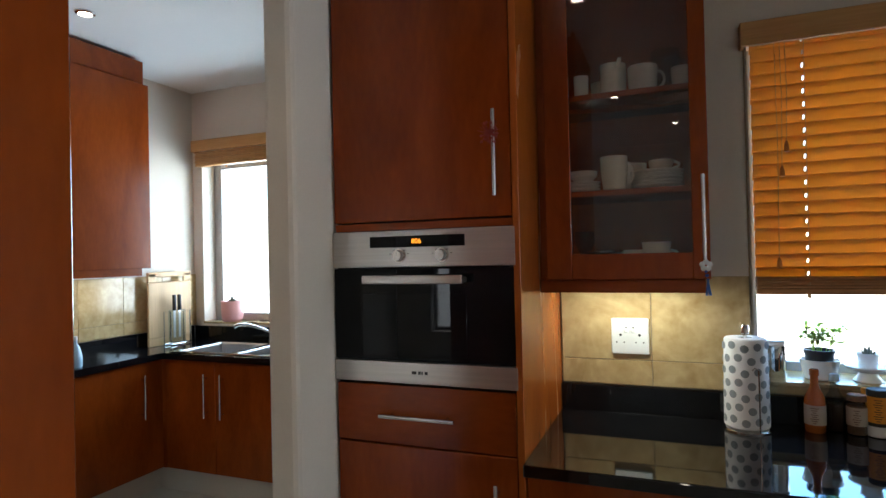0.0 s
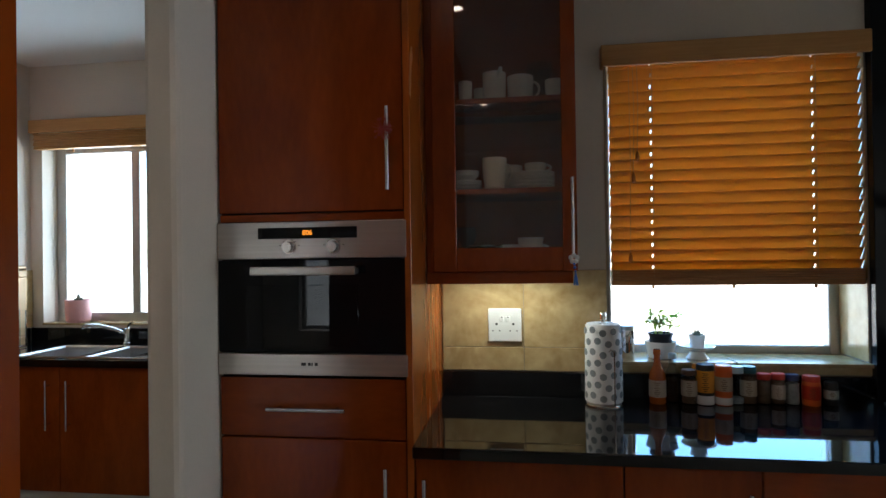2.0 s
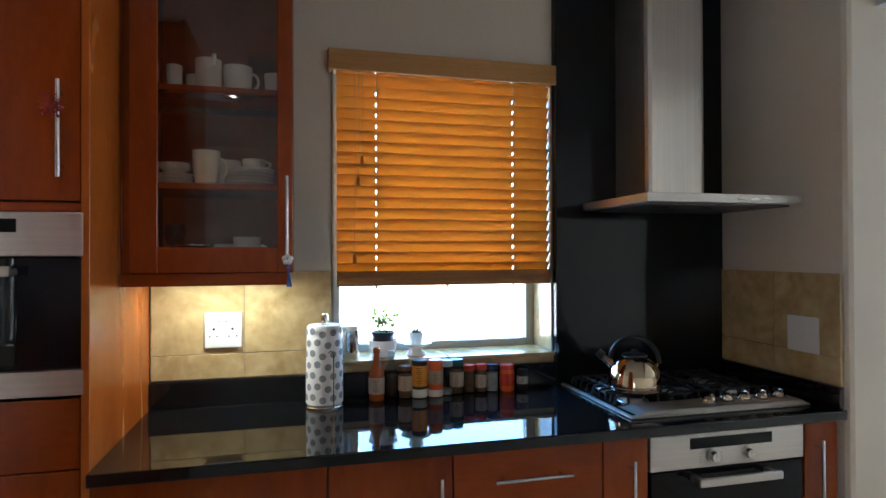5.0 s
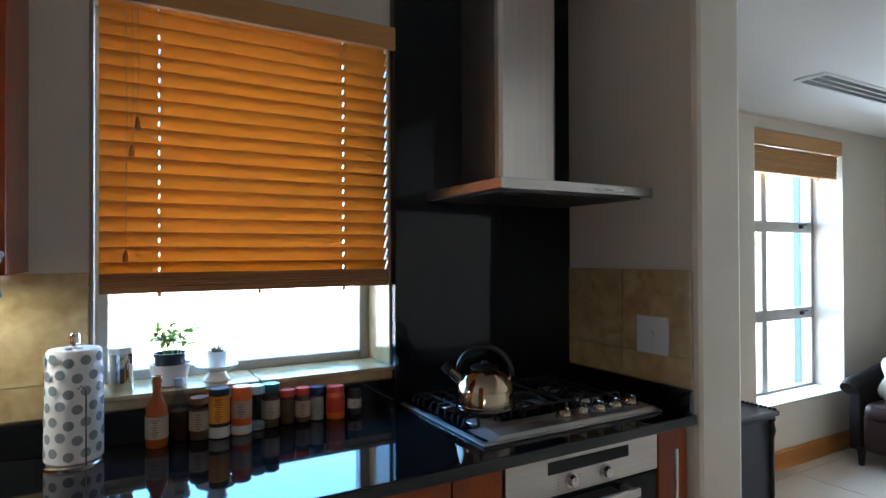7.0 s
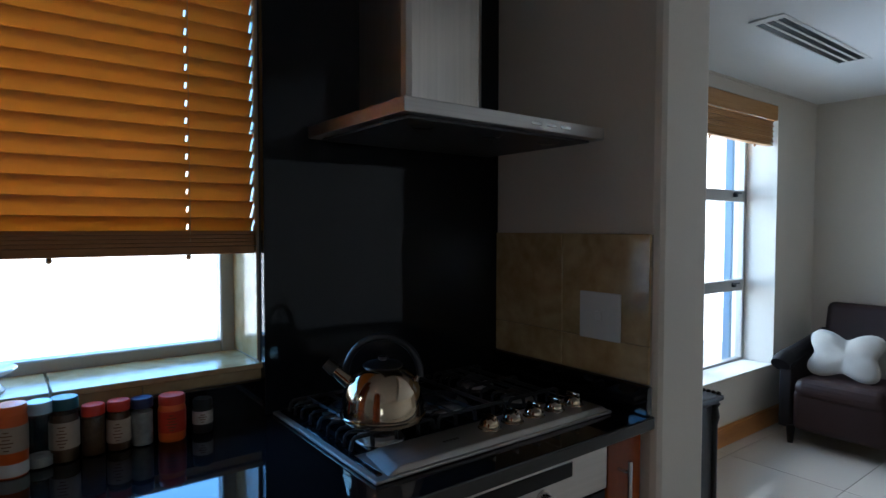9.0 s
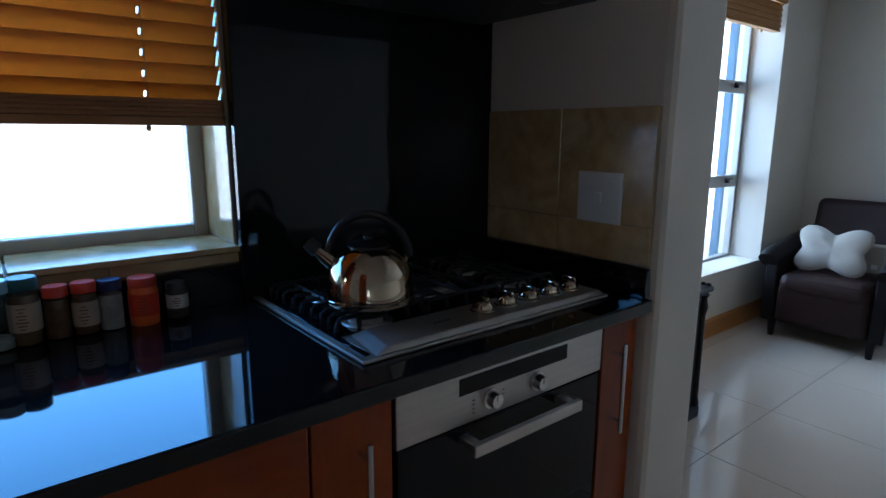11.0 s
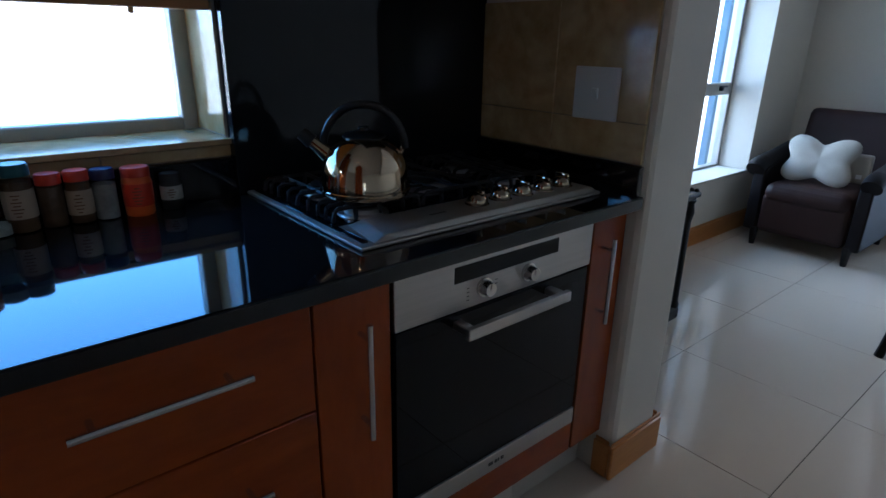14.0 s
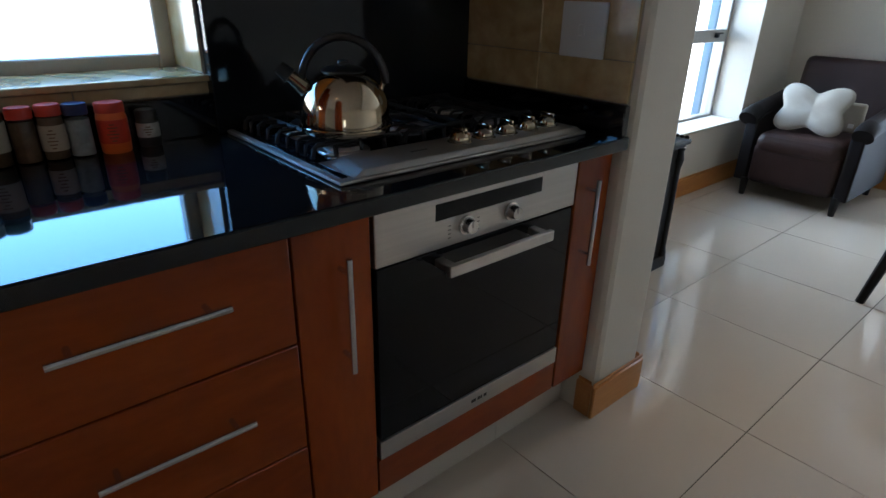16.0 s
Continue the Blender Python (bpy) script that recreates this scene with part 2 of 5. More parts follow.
def glass_mat(name, tint, rough=0.0, share=0.045):
    """Thin clear glass: mostly let through, with a Fresnel gloss."""
    m = bpy.data.materials.new(name)
    m.use_nodes = True
    n, l = m.node_tree.nodes, m.node_tree.links
    n.remove(n["Principled BSDF"])
    tr, gl, lw, pw, ma, mx = (n.new(k) for k in ("ShaderNodeBsdfTransparent", "ShaderNodeBsdfGlossy", "ShaderNodeLayerWeight", "ShaderNodeMath", "ShaderNodeMath", "ShaderNodeMixShader"))
    tr.inputs["Color"].default_value = (*tint, 1)
    gl.inputs["Roughness"].default_value = rough
    lw.inputs["Blend"].default_value = 0.5
    pw.operation, ma.operation = "POWER", "MULTIPLY_ADD"
    pw.inputs[1].default_value = 5.0
    ma.inputs[1].default_value, ma.inputs[2].default_value = 0.9, share
    l.new(lw.outputs["Facing"], pw.inputs[0])
    l.new(pw.outputs[0], ma.inputs[0])
    l.new(ma.outputs[0], mx.inputs[0])
    l.new(tr.outputs[0], mx.inputs[1])
    l.new(gl.outputs[0], mx.inputs[2])
    l.new(mx.outputs[0], n["Material Output"].inputs["Surface"])
    return m


GLASS = glass_mat("clear_glass", (0.96, 0.98, 0.97))
CABINET_GLASS = glass_mat("cabinet_glass", (0.90, 0.89, 0.87), 0.01)
BOTTLE_GLASS = glass_mat("bottle_glass", (0.80, 0.86, 0.88), 0.02)


# ---- mesh helpers ----
def box(bm, x0, x1, y0, y1, z0, z1, bevel=0.0, seg=2):
    vs = [bm.verts.new((x, y, z)) for x in (x0, x1) for y in (y0, y1) for z in (z0, z1)]
    fs = [bm.faces.new([vs[i] for i in q]) for q in ((0, 1, 3, 2), (4, 6, 7, 5), (0, 4, 5, 1), (2, 3, 7, 6), (0, 2, 6, 4), (1, 5, 7, 3))]
    if bevel:
        es = {e for f in fs for e in f.edges}
        bmesh.ops.bevel(bm, geom=list(es), offset=bevel, segments=seg, affect="EDGES", profile=0.5)
    return bm


def rod(bm, p0, p1, r, seg=14, r2=None):
    p0, p1 = Vector(p0), Vector(p1)
    d = p1 - p0
    m = Matrix.Translation((p0 + p1) / 2) @ d.to_track_quat("Z", "Y").to_matrix().to_4x4()
    bmesh.ops.create_cone(bm, cap_ends=True, segments=seg, radius1=r, radius2=r if r2 is None else r2, depth=d.length, matrix=m)
    return bm


def lathe(bm, profile, cx=0.0, cy=0.0, seg=24):
    """Turn a profile of (radius, height) about an upright axis."""
    rings = []
    for r, z in profile:
        if r < 1e-5:
            rings.append([bm.verts.new((cx, cy, z))])
        else:
            rings.append([bm.verts.new((cx + r * math.cos(2 * math.pi * k / seg), cy + r * math.sin(2 * math.pi * k / seg), z)) for k in range(seg)])
    for a, b in zip(rings, rings[1:]):
        for k in range(seg):
            q = [a[k % len(a)], a[(k + 1) % len(a)], b[(k + 1) % len(b)], b[k % len(b)]]
            q = list(dict.fromkeys(q))
            if len(q) > 2:
                bm.faces.new(q)
    return bm


def tube(bm, pts, r, seg=8, closed=False):
    pts = [Vector(p) for p in pts]
    rings, n = [], len(pts)
    up = Vector((0.13, 0.21, 0.97)).normalized()
    for i, p in enumerate(pts):
        a = pts[(i - 1) % n] if closed or i else p
        b = pts[(i + 1) % n] if closed or i < n - 1 else p
        t = (b - a).normalized()
        u = t.cross(up)
        if u.length < 1e-3:
            u = t.cross(Vector((1, 0, 0)))
        u.normalize()
        v = t.cross(u)
        rings.append([bm.verts.new(p + r * (math.cos(2 * math.pi * k / seg) * u + math.sin(2 * math.pi * k / seg) * v)) for k in range(seg)])
    for i in range(n if closed else n - 1):
        a, b = rings[i], rings[(i + 1) % n]
        for k in range(seg):
            bm.faces.new([a[k], a[(k + 1) % seg], b[(k + 1) % seg], b[k]])
    if not closed:
        bm.faces.new(rings[0][::-1])
        bm.faces.new(rings[-1])
    return bm


def prism(bm, outline, y0, y1):
    """Push an outline in x, z from y0 to y1."""
    a = [bm.verts.new((x, y0, z)) for x, z in outline]
    b = [bm.verts.new((x, y1, z)) for x, z in outline]
    bm.faces.new(a)
    bm.faces.new(b[::-1])
    for i in range(len(a)):
        j = (i + 1) % len(a)
        bm.faces.new([a[i], b[i], b[j], a[j]])
    return bm


def upright(bm, outline, z0, z1):
    """Push an outline in x, y from z0 to z1."""
    a = [bm.verts.new((x, y, z0)) for x, y in outline]
    b = [bm.verts.new((x, y, z1)) for x, y in outline]
    bm.faces.new(a[::-1])
    bm.faces.new(b)
    for i in range(len(a)):
        j = (i + 1) % len(a)
        bm.faces.new([a[i], a[j], b[j], b[i]])
    return bm


def part(name, bm, material, parent=None, label="", smooth=True, at=None):
    """Link a bmesh as one mesh object under a thing."""
    bmesh.ops.recalc_face_normals(bm, faces=bm.faces[:])
    me = bpy.data.meshes.new(name)
    bm.to_mesh(me)
    bm.free()
    if smooth:
        me.set_sharp_from_angle(angle=radians(38))
        for p in me.polygons:
            p.use_smooth = p.area < 0.0025
    me.materials.append(material)
    ob = new(name, me)
    if at is not None:
        ob.matrix_basis = at
    if parent is not None:
        ob.parent = parent
    if label:
        tagged(ob, label)
    return ob


def B():
    return bmesh.new()


def thing(name, loc, label, category, group="", kind=""):
    ob = new(name)
    ob.empty_display_size = 0.05
    ob.matrix_basis = pose(*loc)
    return tagged(ob, label, category, group, kind)


def structure(name, bm, material, label, category, smooth=True):
    return tagged(part(name, bm, material, None, "", smooth), label, category, kind="structure")


def bar_handle(parent, a, b, out, r=0.006, inset=0.03):
    """A round bar pull on two posts; out points from the door to the room."""
    a, b, out = Vector(a), Vector(b), Vector(out)
    h = B()
    rod(h, a + out, b + out, r, 12)
    d = (b - a).normalized()
    for p in (a + d * inset, b - d * inset):
        rod(h, p, p + out, r * 0.8, 8)
    return part("handle", h, HANDLE, parent, "slim satin steel bar handle")


def text_mesh(body, size, matrix, material, parent, name="digits"):
    cu = bpy.data.curves.new(name, "FONT")
    cu.body, cu.size, cu.align_x, cu.align_y, cu.extrude = body, size, "CENTER", "CENTER", 0.0004
    tmp = bpy.data.objects.new(name, cu)
    me = bpy.data.meshes.new_from_object(tmp)
    bpy.data.objects.remove(tmp)
    me.materials.append(material)
    ob = new(name, me)
    ob.matrix_basis = matrix
    ob.parent = parent
    return ob


# ---- the shell of the place ----
CEIL, LOW = 2.72, 2.292
WX0 = 4.02
w = B()
for q in ((-0.79, 0.45, 0, CEIL), (1.365, 2.20, 0, CEIL), (0.45, 1.365, 0, 1.005), (0.45, 1.365, 2.18, CEIL)):
    box(w, q[0], q[1], 2.525, 2.80, q[2], q[3])
wall_north = structure("wall_north", w, PLASTER, "cream painted kitchen wall with a window opening", "wall", False)

w = B()
r = 0.018
upright(w, [(-0.89 + r, 1.716), (-0.79 - r, 1.716), (-0.79 - r * 0.3, 1.716 + r * 0.3), (-0.79, 1.716 + r), (-0.79, 3.70), (-0.89, 3.70), (-0.89, 1.716 + r), (-0.89 + r * 0.3, 1.716 + r * 0.3)], 0, CEIL)
structure("wall_pillar", w, PLASTER, "white painted end of a thin partition wall", "wall")

w = B()
r = 0.022
upright(w, [(2.172, 2.525), (2.172, 1.878 + r), (2.172 + r * 0.3, 1.878 + r * 0.3), (2.172 + r, 1.878), (2.410 - r, 1.878), (2.410 - r * 0.3, 1.878 + r * 0.3), (2.410, 1.878 + r), (2.410, 2.827), (2.20, 2.827), (2.20, 2.525)], 0, CEIL)
wall_stub = structure("wall_stub", w, PLASTER, "cream painted stub wall beside the hob", "wall")

w = B()
for q in ((2.410, WX0, 0, CEIL), (5.078, 5.95, 0, CEIL), (WX0, 5.078, 0, 0.41), (WX0, 5.078, 2.205, CEIL)):
    box(w, q[0], q[1], 2.827, 3.12, q[2], q[3])
structure("wall_living", w, PLASTER, "cream painted living room wall with a tall window", "wall", False)
structure("wall_east", box(B(), 5.71, 5.95, 1.90, 2.827, 0, CEIL), PLASTER, "cream painted wall behind the armchair", "wall", False)
# The gap in the x = 9 wall is added for the east fill.
w = B()
for q in ((-3.3, 0.5, 0, CEIL), (1.95, 2.9, 0, CEIL), (0.5, 1.95, 2.2, CEIL)):
    box(w, 9.0, 9.2, q[0], q[1], q[2], q[3])
box(w, 5.95, 9.2, 2.9, 3.1, 0, CEIL)
structure("wall_far", w, PLASTER, "plain cream wall of the hall beyond", "wall", False)
w = B()
for q in ((-3.47, -2.65, 0, CEIL), (-1.95, 9.2, 0, CEIL), (-2.65, -1.95, 1.45, CEIL), (-2.65, -1.95, 0, 0.5)):
    box(w, q[0], q[1], -3.5, -3.3, q[2], q[3])
structure("wall_south", w, PLASTER, "plain cream wall with a small window", "wall", False)
structure("wall_west", box(B(), -3.47, -3.13, -3.3, 3.70, 0, CEIL), PLASTER, "cream painted scullery side wall", "wall", False)
w = B()
for q in ((-3.47, -3.04, 0, CEIL), (-1.81, -0.79, 0, CEIL), (-3.04, -1.81, 0, 0.995), (-3.04, -1.81, 2.22, CEIL)):
    box(w, q[0], q[1], 3.70, 3.95, q[2], q[3])
structure("wall_scullery", w, PLASTER, "cream painted scullery wall with a window", "wall", False)
structure("ceiling", box(B(), -3.47, 2.30, -3.5, 3.95, CEIL, CEIL + 0.15), CEILING, "white painted plaster ceiling", "ceiling", False)
structure("ceiling_living", box(B(), 2.30, 9.2, -3.5, 3.12, LOW, CEIL + 0.15), CEILING, "lowered white plaster living room ceiling", "ceiling", False)

# shadow-line cornices
c = B()
box(c, 2.436, 5.71, 2.815, 2.827, LOW - 0.012, LOW)
box(c, 5.698, 5.71, 1.90, 2.815, LOW - 0.012, LOW)
structure("trim_living", c, PLASTER, "narrow plaster shadow line under the ceiling", "trim", False)


def skirting(name, x0, x1, y0, y1):
    s = B()
    box(s, x0, x1, y0, y1, 0.002, 0.118, 0.004, 1)
    g = 0.004
    box(s, x0 + g * (x1 - x0 < 0.1), x1 - g * (x1 - x0 < 0.1), y0 + g * (y1 - y0 < 0.1), y1 - g * (y1 - y0 < 0.1), 0.118, 0.132, 0.003, 1)
    return structure(name, s, PINE, "honey-coloured moulded wooden skirting board", "skirting")


skirting("baseboard_1", 2.158, 2.424, 1.864, 1.878)
skirting("baseboard_2", 2.158, 2.172, 1.878, 1.935)
skirting("baseboard_3", 2.410, 2.424, 1.878, 2.812)
skirting("baseboard_4", 2.410, 5.71, 2.812, 2.827)
skirting("baseboard_5", 5.695, 5.71, 1.885, 2.812)
skirting("baseboard_6", 5.695, 5.95, 1.885, 1.90)

# outside
structure("ground", box(B(), -400, 400, -800, 800, -0.35, -0.27), CONCRETE, "pale sunlit paving outside the windows", "ground", False)
h = thing("neighbour_house", (8.0, 7.0, -0.27), "white rendered house next door", "house")
part("wall", box(B(), -4.6, 14.0, 0, 0.3, 0, 5.2), RENDER_WHITE, h, "", False)
bp = thing("porch_pillar", (5.267, 3.2275, -0.27), "slim blue-grey rendered pillar outside the window", "pillar")
part("shaft", box(B(), -0.058, 0.058, -0.0275, 0.0275, 0.06, 3.3, 0.004, 1), RENDER_BLUE, bp)
part("foot", box(B(), -0.075, 0.075, -0.045, 0.045, 0, 0.06, 0.004, 1), RENDER_BLUE, bp)
part("roof", box(B(), -4.8, 14.2, -0.15, 0.6, 5.2, 5.35, 0.02, 1), FRAME, h, "grey flat roof edge", False)


# Added sunlit backdrop that keeps the view through the kitchen window white.
bw = thing("boundary_wall", (0.4, 7.0, -0.27), "white backdrop wall added outside the kitchen window", "wall", kind="structure")
part("wall", box(B(), -4.4, 2.95, 0, 0.22, 0, 1.95), RENDER_WHITE, bw, "", False)
part("coping", box(B(), -4.4, 2.95, -0.03, 0.25, 1.95, 2.01, 0.01, 1), CONCRETE, bw)

# ---- windows and blinds ----
def window(name, x0, x1, z0, z1, y, bars_x, bars_z, label, wfr=0.05):
    """Aluminium window in the plane y, with upright and lying bars and a pane in each field."""
    win = thing(name, ((x0 + x1) / 2, y, z0), label, "window", kind="structure")
    cx = (x0 + x1) / 2
    X0, X1, H = x0 - cx, x1 - cx, z1 - z0
    f = B()
    box(f, X0, X0 + wfr, 0, 0.05, 0, H, 0.004, 1)
    box(f, X1 - wfr, X1, 0, 0.05, 0, H, 0.004, 1)
    box(f, X0 + wfr, X1 - wfr, 0, 0.05, 0, wfr, 0.004, 1)
    box(f, X0 + wfr, X1 - wfr, 0, 0.05, H - wfr, H, 0.004, 1)
    for bx in bars_x:
        box(f, bx - cx - 0.03, bx - cx + 0.03, 0.002, 0.048, wfr, H - wfr, 0.004, 1)
    for bz in bars_z:
        box(f, X0 + wfr, X1 - wfr, 0.003, 0.047, bz - z0 - 0.04, bz - z0 + 0.04, 0.004, 1)
    part("window_frame", f, FRAME, win)
    xs = [X0 + wfr] + [b - cx for b in bars_x] + [X1 - wfr]
    zs = [wfr] + [b - z0 for b in bars_z] + [H - wfr]
    for a, b in zip(xs, xs[1:]):
        for c0, c1 in zip(zs, zs[1:]):
            p = part("pane", box(B(), a, b, 0.022, 0.026, c0, c1), GLASS, win, "", False)
            p.visible_shadow = False
    for bz in bars_z:
        k = B()
        box(k, X1 - 0.19, X1 - 0.165, -0.022, 0.004, bz - z0 - 0.01, bz - z0 + 0.022, 0.003, 1)
        box(k, X1 - 0.235, X1 - 0.13, -0.030, -0.020, bz - z0 + 0.012, bz - z0 + 0.024, 0.003, 1)
        part("stay_handle", k, BLACK, win, "black casement handle")
    return win


window("window_1", 0.45, 1.365, 1.005, 2.18, 2.715, [], [], "kitchen window with a grey aluminium frame", 0.045)
window("window_2", -3.040, -1.810, 0.995, 2.22, 3.82, [-2.450], [], "scullery window with a grey aluminium frame", 0.07)
window("window_4", -2.65, -1.95, 0.5, 1.45, -3.44, [], [], "small aluminium window in the south wall")
window("window_3", WX0, 5.078, 0.41, 2.205, 3.03, [4.46], [0.965, 1.595], "tall living room window with grey aluminium sashes", 0.03)

# sills
s = thing("window_sill", (0.9075, 2.60, 1.005), "honey limestone tiled sill in the kitchen window", "sill", kind="structure")
for a, b in ((-0.4575, -0.002), (0.002, 0.4575)):
    part("tile", box(B(), a, b, -0.098, 0.114, 0.0, 0.014, 0.002, 1), STONE, s)
s = thing("window_sill", (-2.425, 3.76, 0.995), "honey limestone tiled sill in the scullery window", "sill", kind="structure")
for a, b in ((-0.615, -0.002), (0.002, 0.615)):
    part("tile", box(B(), a, b, -0.07, 0.06, 0.0, 0.014, 0.002, 1), STONE, s)
structure("sill_living", box(B(), WX0, 5.078, 2.827, 3.03, 0.41, 0.425, 0.004, 1), PLASTER, "white painted window sill in the living room", "sill")


def slat_blind(name, x0, x1, y, top, bottom, label, holes, count=18, tilt=-56, width=0.058):
    """Wooden venetian blind: valance, crowned slats with cord slots, ladder cords and a bottom rail."""
    b = thing(name, ((x0 + x1) / 2, y, bottom), label, "blind")
    cx, H = (x0 + x1) / 2, top - bottom
    v = B()
    box(v, x0 - cx - 0.035, x1 - cx + 0.012, -0.068, -0.052, H - 0.018, H + 0.062, 0.004, 2)
    box(v, x0 - cx - 0.035, x0 - cx - 0.020, -0.052, -0.006, H - 0.018, H + 0.062, 0.003, 1)
    part("valance", v, VALANCE, b, "pale honey wooden valance")
    part("headrail", box(B(), x0 - cx, x1 - cx, -0.045, 0.02, H + 0.0, H + 0.045, 0.003, 1), VALANCE, b)
    rise, half, thick = (H - 0.066) / count, width / 2, 0.0028

    def strip(q, xa, xb, va, vb, steps):
        """A length of slat from va to vb across its width, slightly crowned."""
        grid = []
        for k in range(steps + 1):
            u = va + (vb - va) * k / steps
            crown = 0.0022 * (1 - (u / half) ** 2)
            grid.append([q.verts.new((x, u, crown + dz)) for x in (xa, xb) for dz in (0, thick)])
        for g0, g1 in zip(grid, grid[1:]):
            q.faces.new([g0[0], g0[2], g1[2], g1[0]])
            q.faces.new([g0[1], g1[1], g1[3], g0[3]])
            q.faces.new([g0[0], g1[0], g1[1], g0[1]])
            q.faces.new([g0[2], g0[3], g1[3], g1[2]])
        q.faces.new([grid[0][i] for i in (0, 1, 3, 2)])
        q.faces.new([grid[-1][i] for i in (0, 2, 3, 1)])

    src = None
    for i in range(count + 1):
        z = 0.066 + i * rise
        rot = pose(0.0012 * math.sin(i * 3.1), 0, z, tilt + 0.8 * math.sin(i * 2.3), 0.06 * math.sin(i * 1.9), 0)
        if src is None:
            q = B()
            xs = [x0 - cx]
            for hx in holes:
                xs += [hx - cx - 0.0027, hx - cx + 0.0027]
            xs.append(x1 - cx)
            for k in range(0, len(xs), 2):
                strip(q, xs[k], xs[k + 1], -half, half, 6)
            for hx in holes:
                strip(q, hx - cx - 0.0027, hx - cx + 0.0027, -half, -0.008, 2)
                strip(q, hx - cx - 0.0027, hx - cx + 0.0027, 0.008, half, 2)
            src = part("slat", q, SLAT, b, "", True, rot)
            for p_ in src.data.polygons:
                p_.use_smooth = False
        else:
            o = src.copy()
            scene.collection.objects.link(o)
            o.matrix_basis = rot
    rail = B()
    box(rail, x0 - cx, x1 - cx, -0.024, 0.020, 0.0, 0.0205, 0.003, 2)
    part("bottom_rail", rail, RAIL_SHADED, b, "thick wooden bottom rail")
    for k in range(4):
        z = 0.0208 + k * 0.0094
        part("gathered_slat", box(B(), x0 - cx, x1 - cx, -0.025 + 0.002 * (k % 2), 0.022, z, z + 0.0092, 0.001, 1), RAIL_SHADED, b)
    for hx in holes:
        cd = B()
        tube(cd, [(hx - cx, -0.024, 0.03), (hx - cx, -0.026, H)], 0.0009, 5)
        tube(cd, [(hx - cx, 0.024, 0.03), (hx - cx, 0.026, H)], 0.0009, 5)
        part("ladder_cord", cd, CORD, b)
    for hx in list(holes) + [cx]:
        part("cord_knob", lathe(B(), [(0, -0.014), (0.006, -0.011), (0.006, -0.003), (0.003, 0.001), (0, 0.001)], hx - cx, -0.004, 10), VALANCE, b)
    return b


blind = slat_blind("venetian_blind", 0.472, 1.352, 2.545, 2.142, 1.302, "closed honey-coloured wooden venetian blind over the window", (0.625, 1.195))
cd = B()
for dx, zb in ((-0.375, 0.12), (-0.36, 0.42), (-0.345, 0.50)):
    tube(cd, [(dx, -0.050, 0.84), (dx + 0.004, -0.042, (0.84 + zb) / 2), (dx, -0.040, zb)], 0.0011, 5)
part("pull_cord", cd, CORD, blind)
for dx, zb in ((-0.375, 0.12), (-0.36, 0.42), (-0.345, 0.50)):
    part("tassel", lathe(B(), [(0, zb - 0.035), (0.008, zb - 0.030), (0.007, zb - 0.01), (0.003, zb + 0.002), (0, zb + 0.004)], dx, -0.040, 12), PINE, blind, "turned wooden cord tassel")


def raised_blind(name, x0, x1, y, top, vh, sh, label, mat_stack):
    """A blind pulled up: valance and a stack of gathered slats."""
    b = thing(name, ((x0 + x1) / 2, y, top - vh - sh), label, "blind")
    L = (x1 - x0) / 2
    part("valance", box(B(), -L, L, -0.075, -0.058, sh, sh + vh, 0.005, 2), VALANCE, b, "honey wooden valance")
    part("valance_return", box(B(), L - 0.014, L, -0.058, -0.002, sh, sh + vh, 0.003, 1), VALANCE, b)
    part("valance_return", box(B(), -L, -L + 0.014, -0.058, -0.002, sh, sh + vh, 0.003, 1), VALANCE, b)
    n = int(sh / 0.011)
    for i in range(n):
        z = i * sh / n
        k = 0.004 * math.sin(i * 2.1)
        part("slat", box(B(), -L + 0.02, L - 0.02, -0.055 + k, -0.006 + k, z + 0.001, z + sh / n - 0.0015, 0.0015, 1), mat_stack, b)
    for dx in (-L * 0.55, L * 0.55):
        part("cord_knob", lathe(B(), [(0, -0.022), (0.007, -0.018), (0.007, -0.004), (0, 0.0)], dx, -0.03, 10), PINE, b)
    return b


raised_blind("raised_blind", WX0 + 0.004, 5.075, 2.903, 2.204, 0.10, 0.17, "honey wooden blind gathered up over the living room window", VALANCE)
raised_blind("raised_blind", -3.075, -1.770, 3.70, 2.345, 0.085, 0.105, "honey wooden blind gathered up over the scullery window", VALANCE)


# ---- kitchen: tall oven cabinet ----
FRONT = 1.92


def door_panel(name, parent, x0, x1, z0, z1, y0=FRONT, t=0.02, material=None, label=""):
    return part(name, box(B(), x0, x1, y0, y0 + t, z0, z1, 0.002, 1), material or CHERRY, parent, label)


tc = thing("oven_cabinet", (-0.49, 2.22, 0.0), "tall cherry-veneered oven cabinet with bar handles", "cabinet")


def loc(ob):
    """Parts under ob given in world places."""
    m = ob.matrix_basis.inverted()
    for c in ob.children:
        if "placed" not in c:
            c.matrix_basis = m @ c.matrix_basis
            c["placed"] = 1


g = B()
box(g, -0.787, -0.769, 1.942, 2.52, 0.15, 2.68)
box(g, -0.768, -0.215, 2.50, 2.52, 0.15, 2.68)
for z in (0.87, 1.045, 1.548, 2.66):
    box(g, -0.768, -0.215, 1.945, 2.50, z - 0.009, z + 0.009)
part("carcass", g, SHADOW_GAP, tc, "", False)
part("side_panel", box(B(), -0.203, -0.183, 1.916, 2.522, 0.0, 2.69, 0.0015, 1), CHERRY_LIT, tc, "orange-brown cherry end panel")
part("plinth", box(B(), -0.785, -0.205, 1.985, 2.0, 0.0, 0.148), PORCELAIN, tc, "", False)
part("rail", box(B(), -0.783, -0.206, 1.926, 1.942, 1.537, 1.560, 0.001, 1), CHERRY_H, tc, "darker recessed rail above the oven")
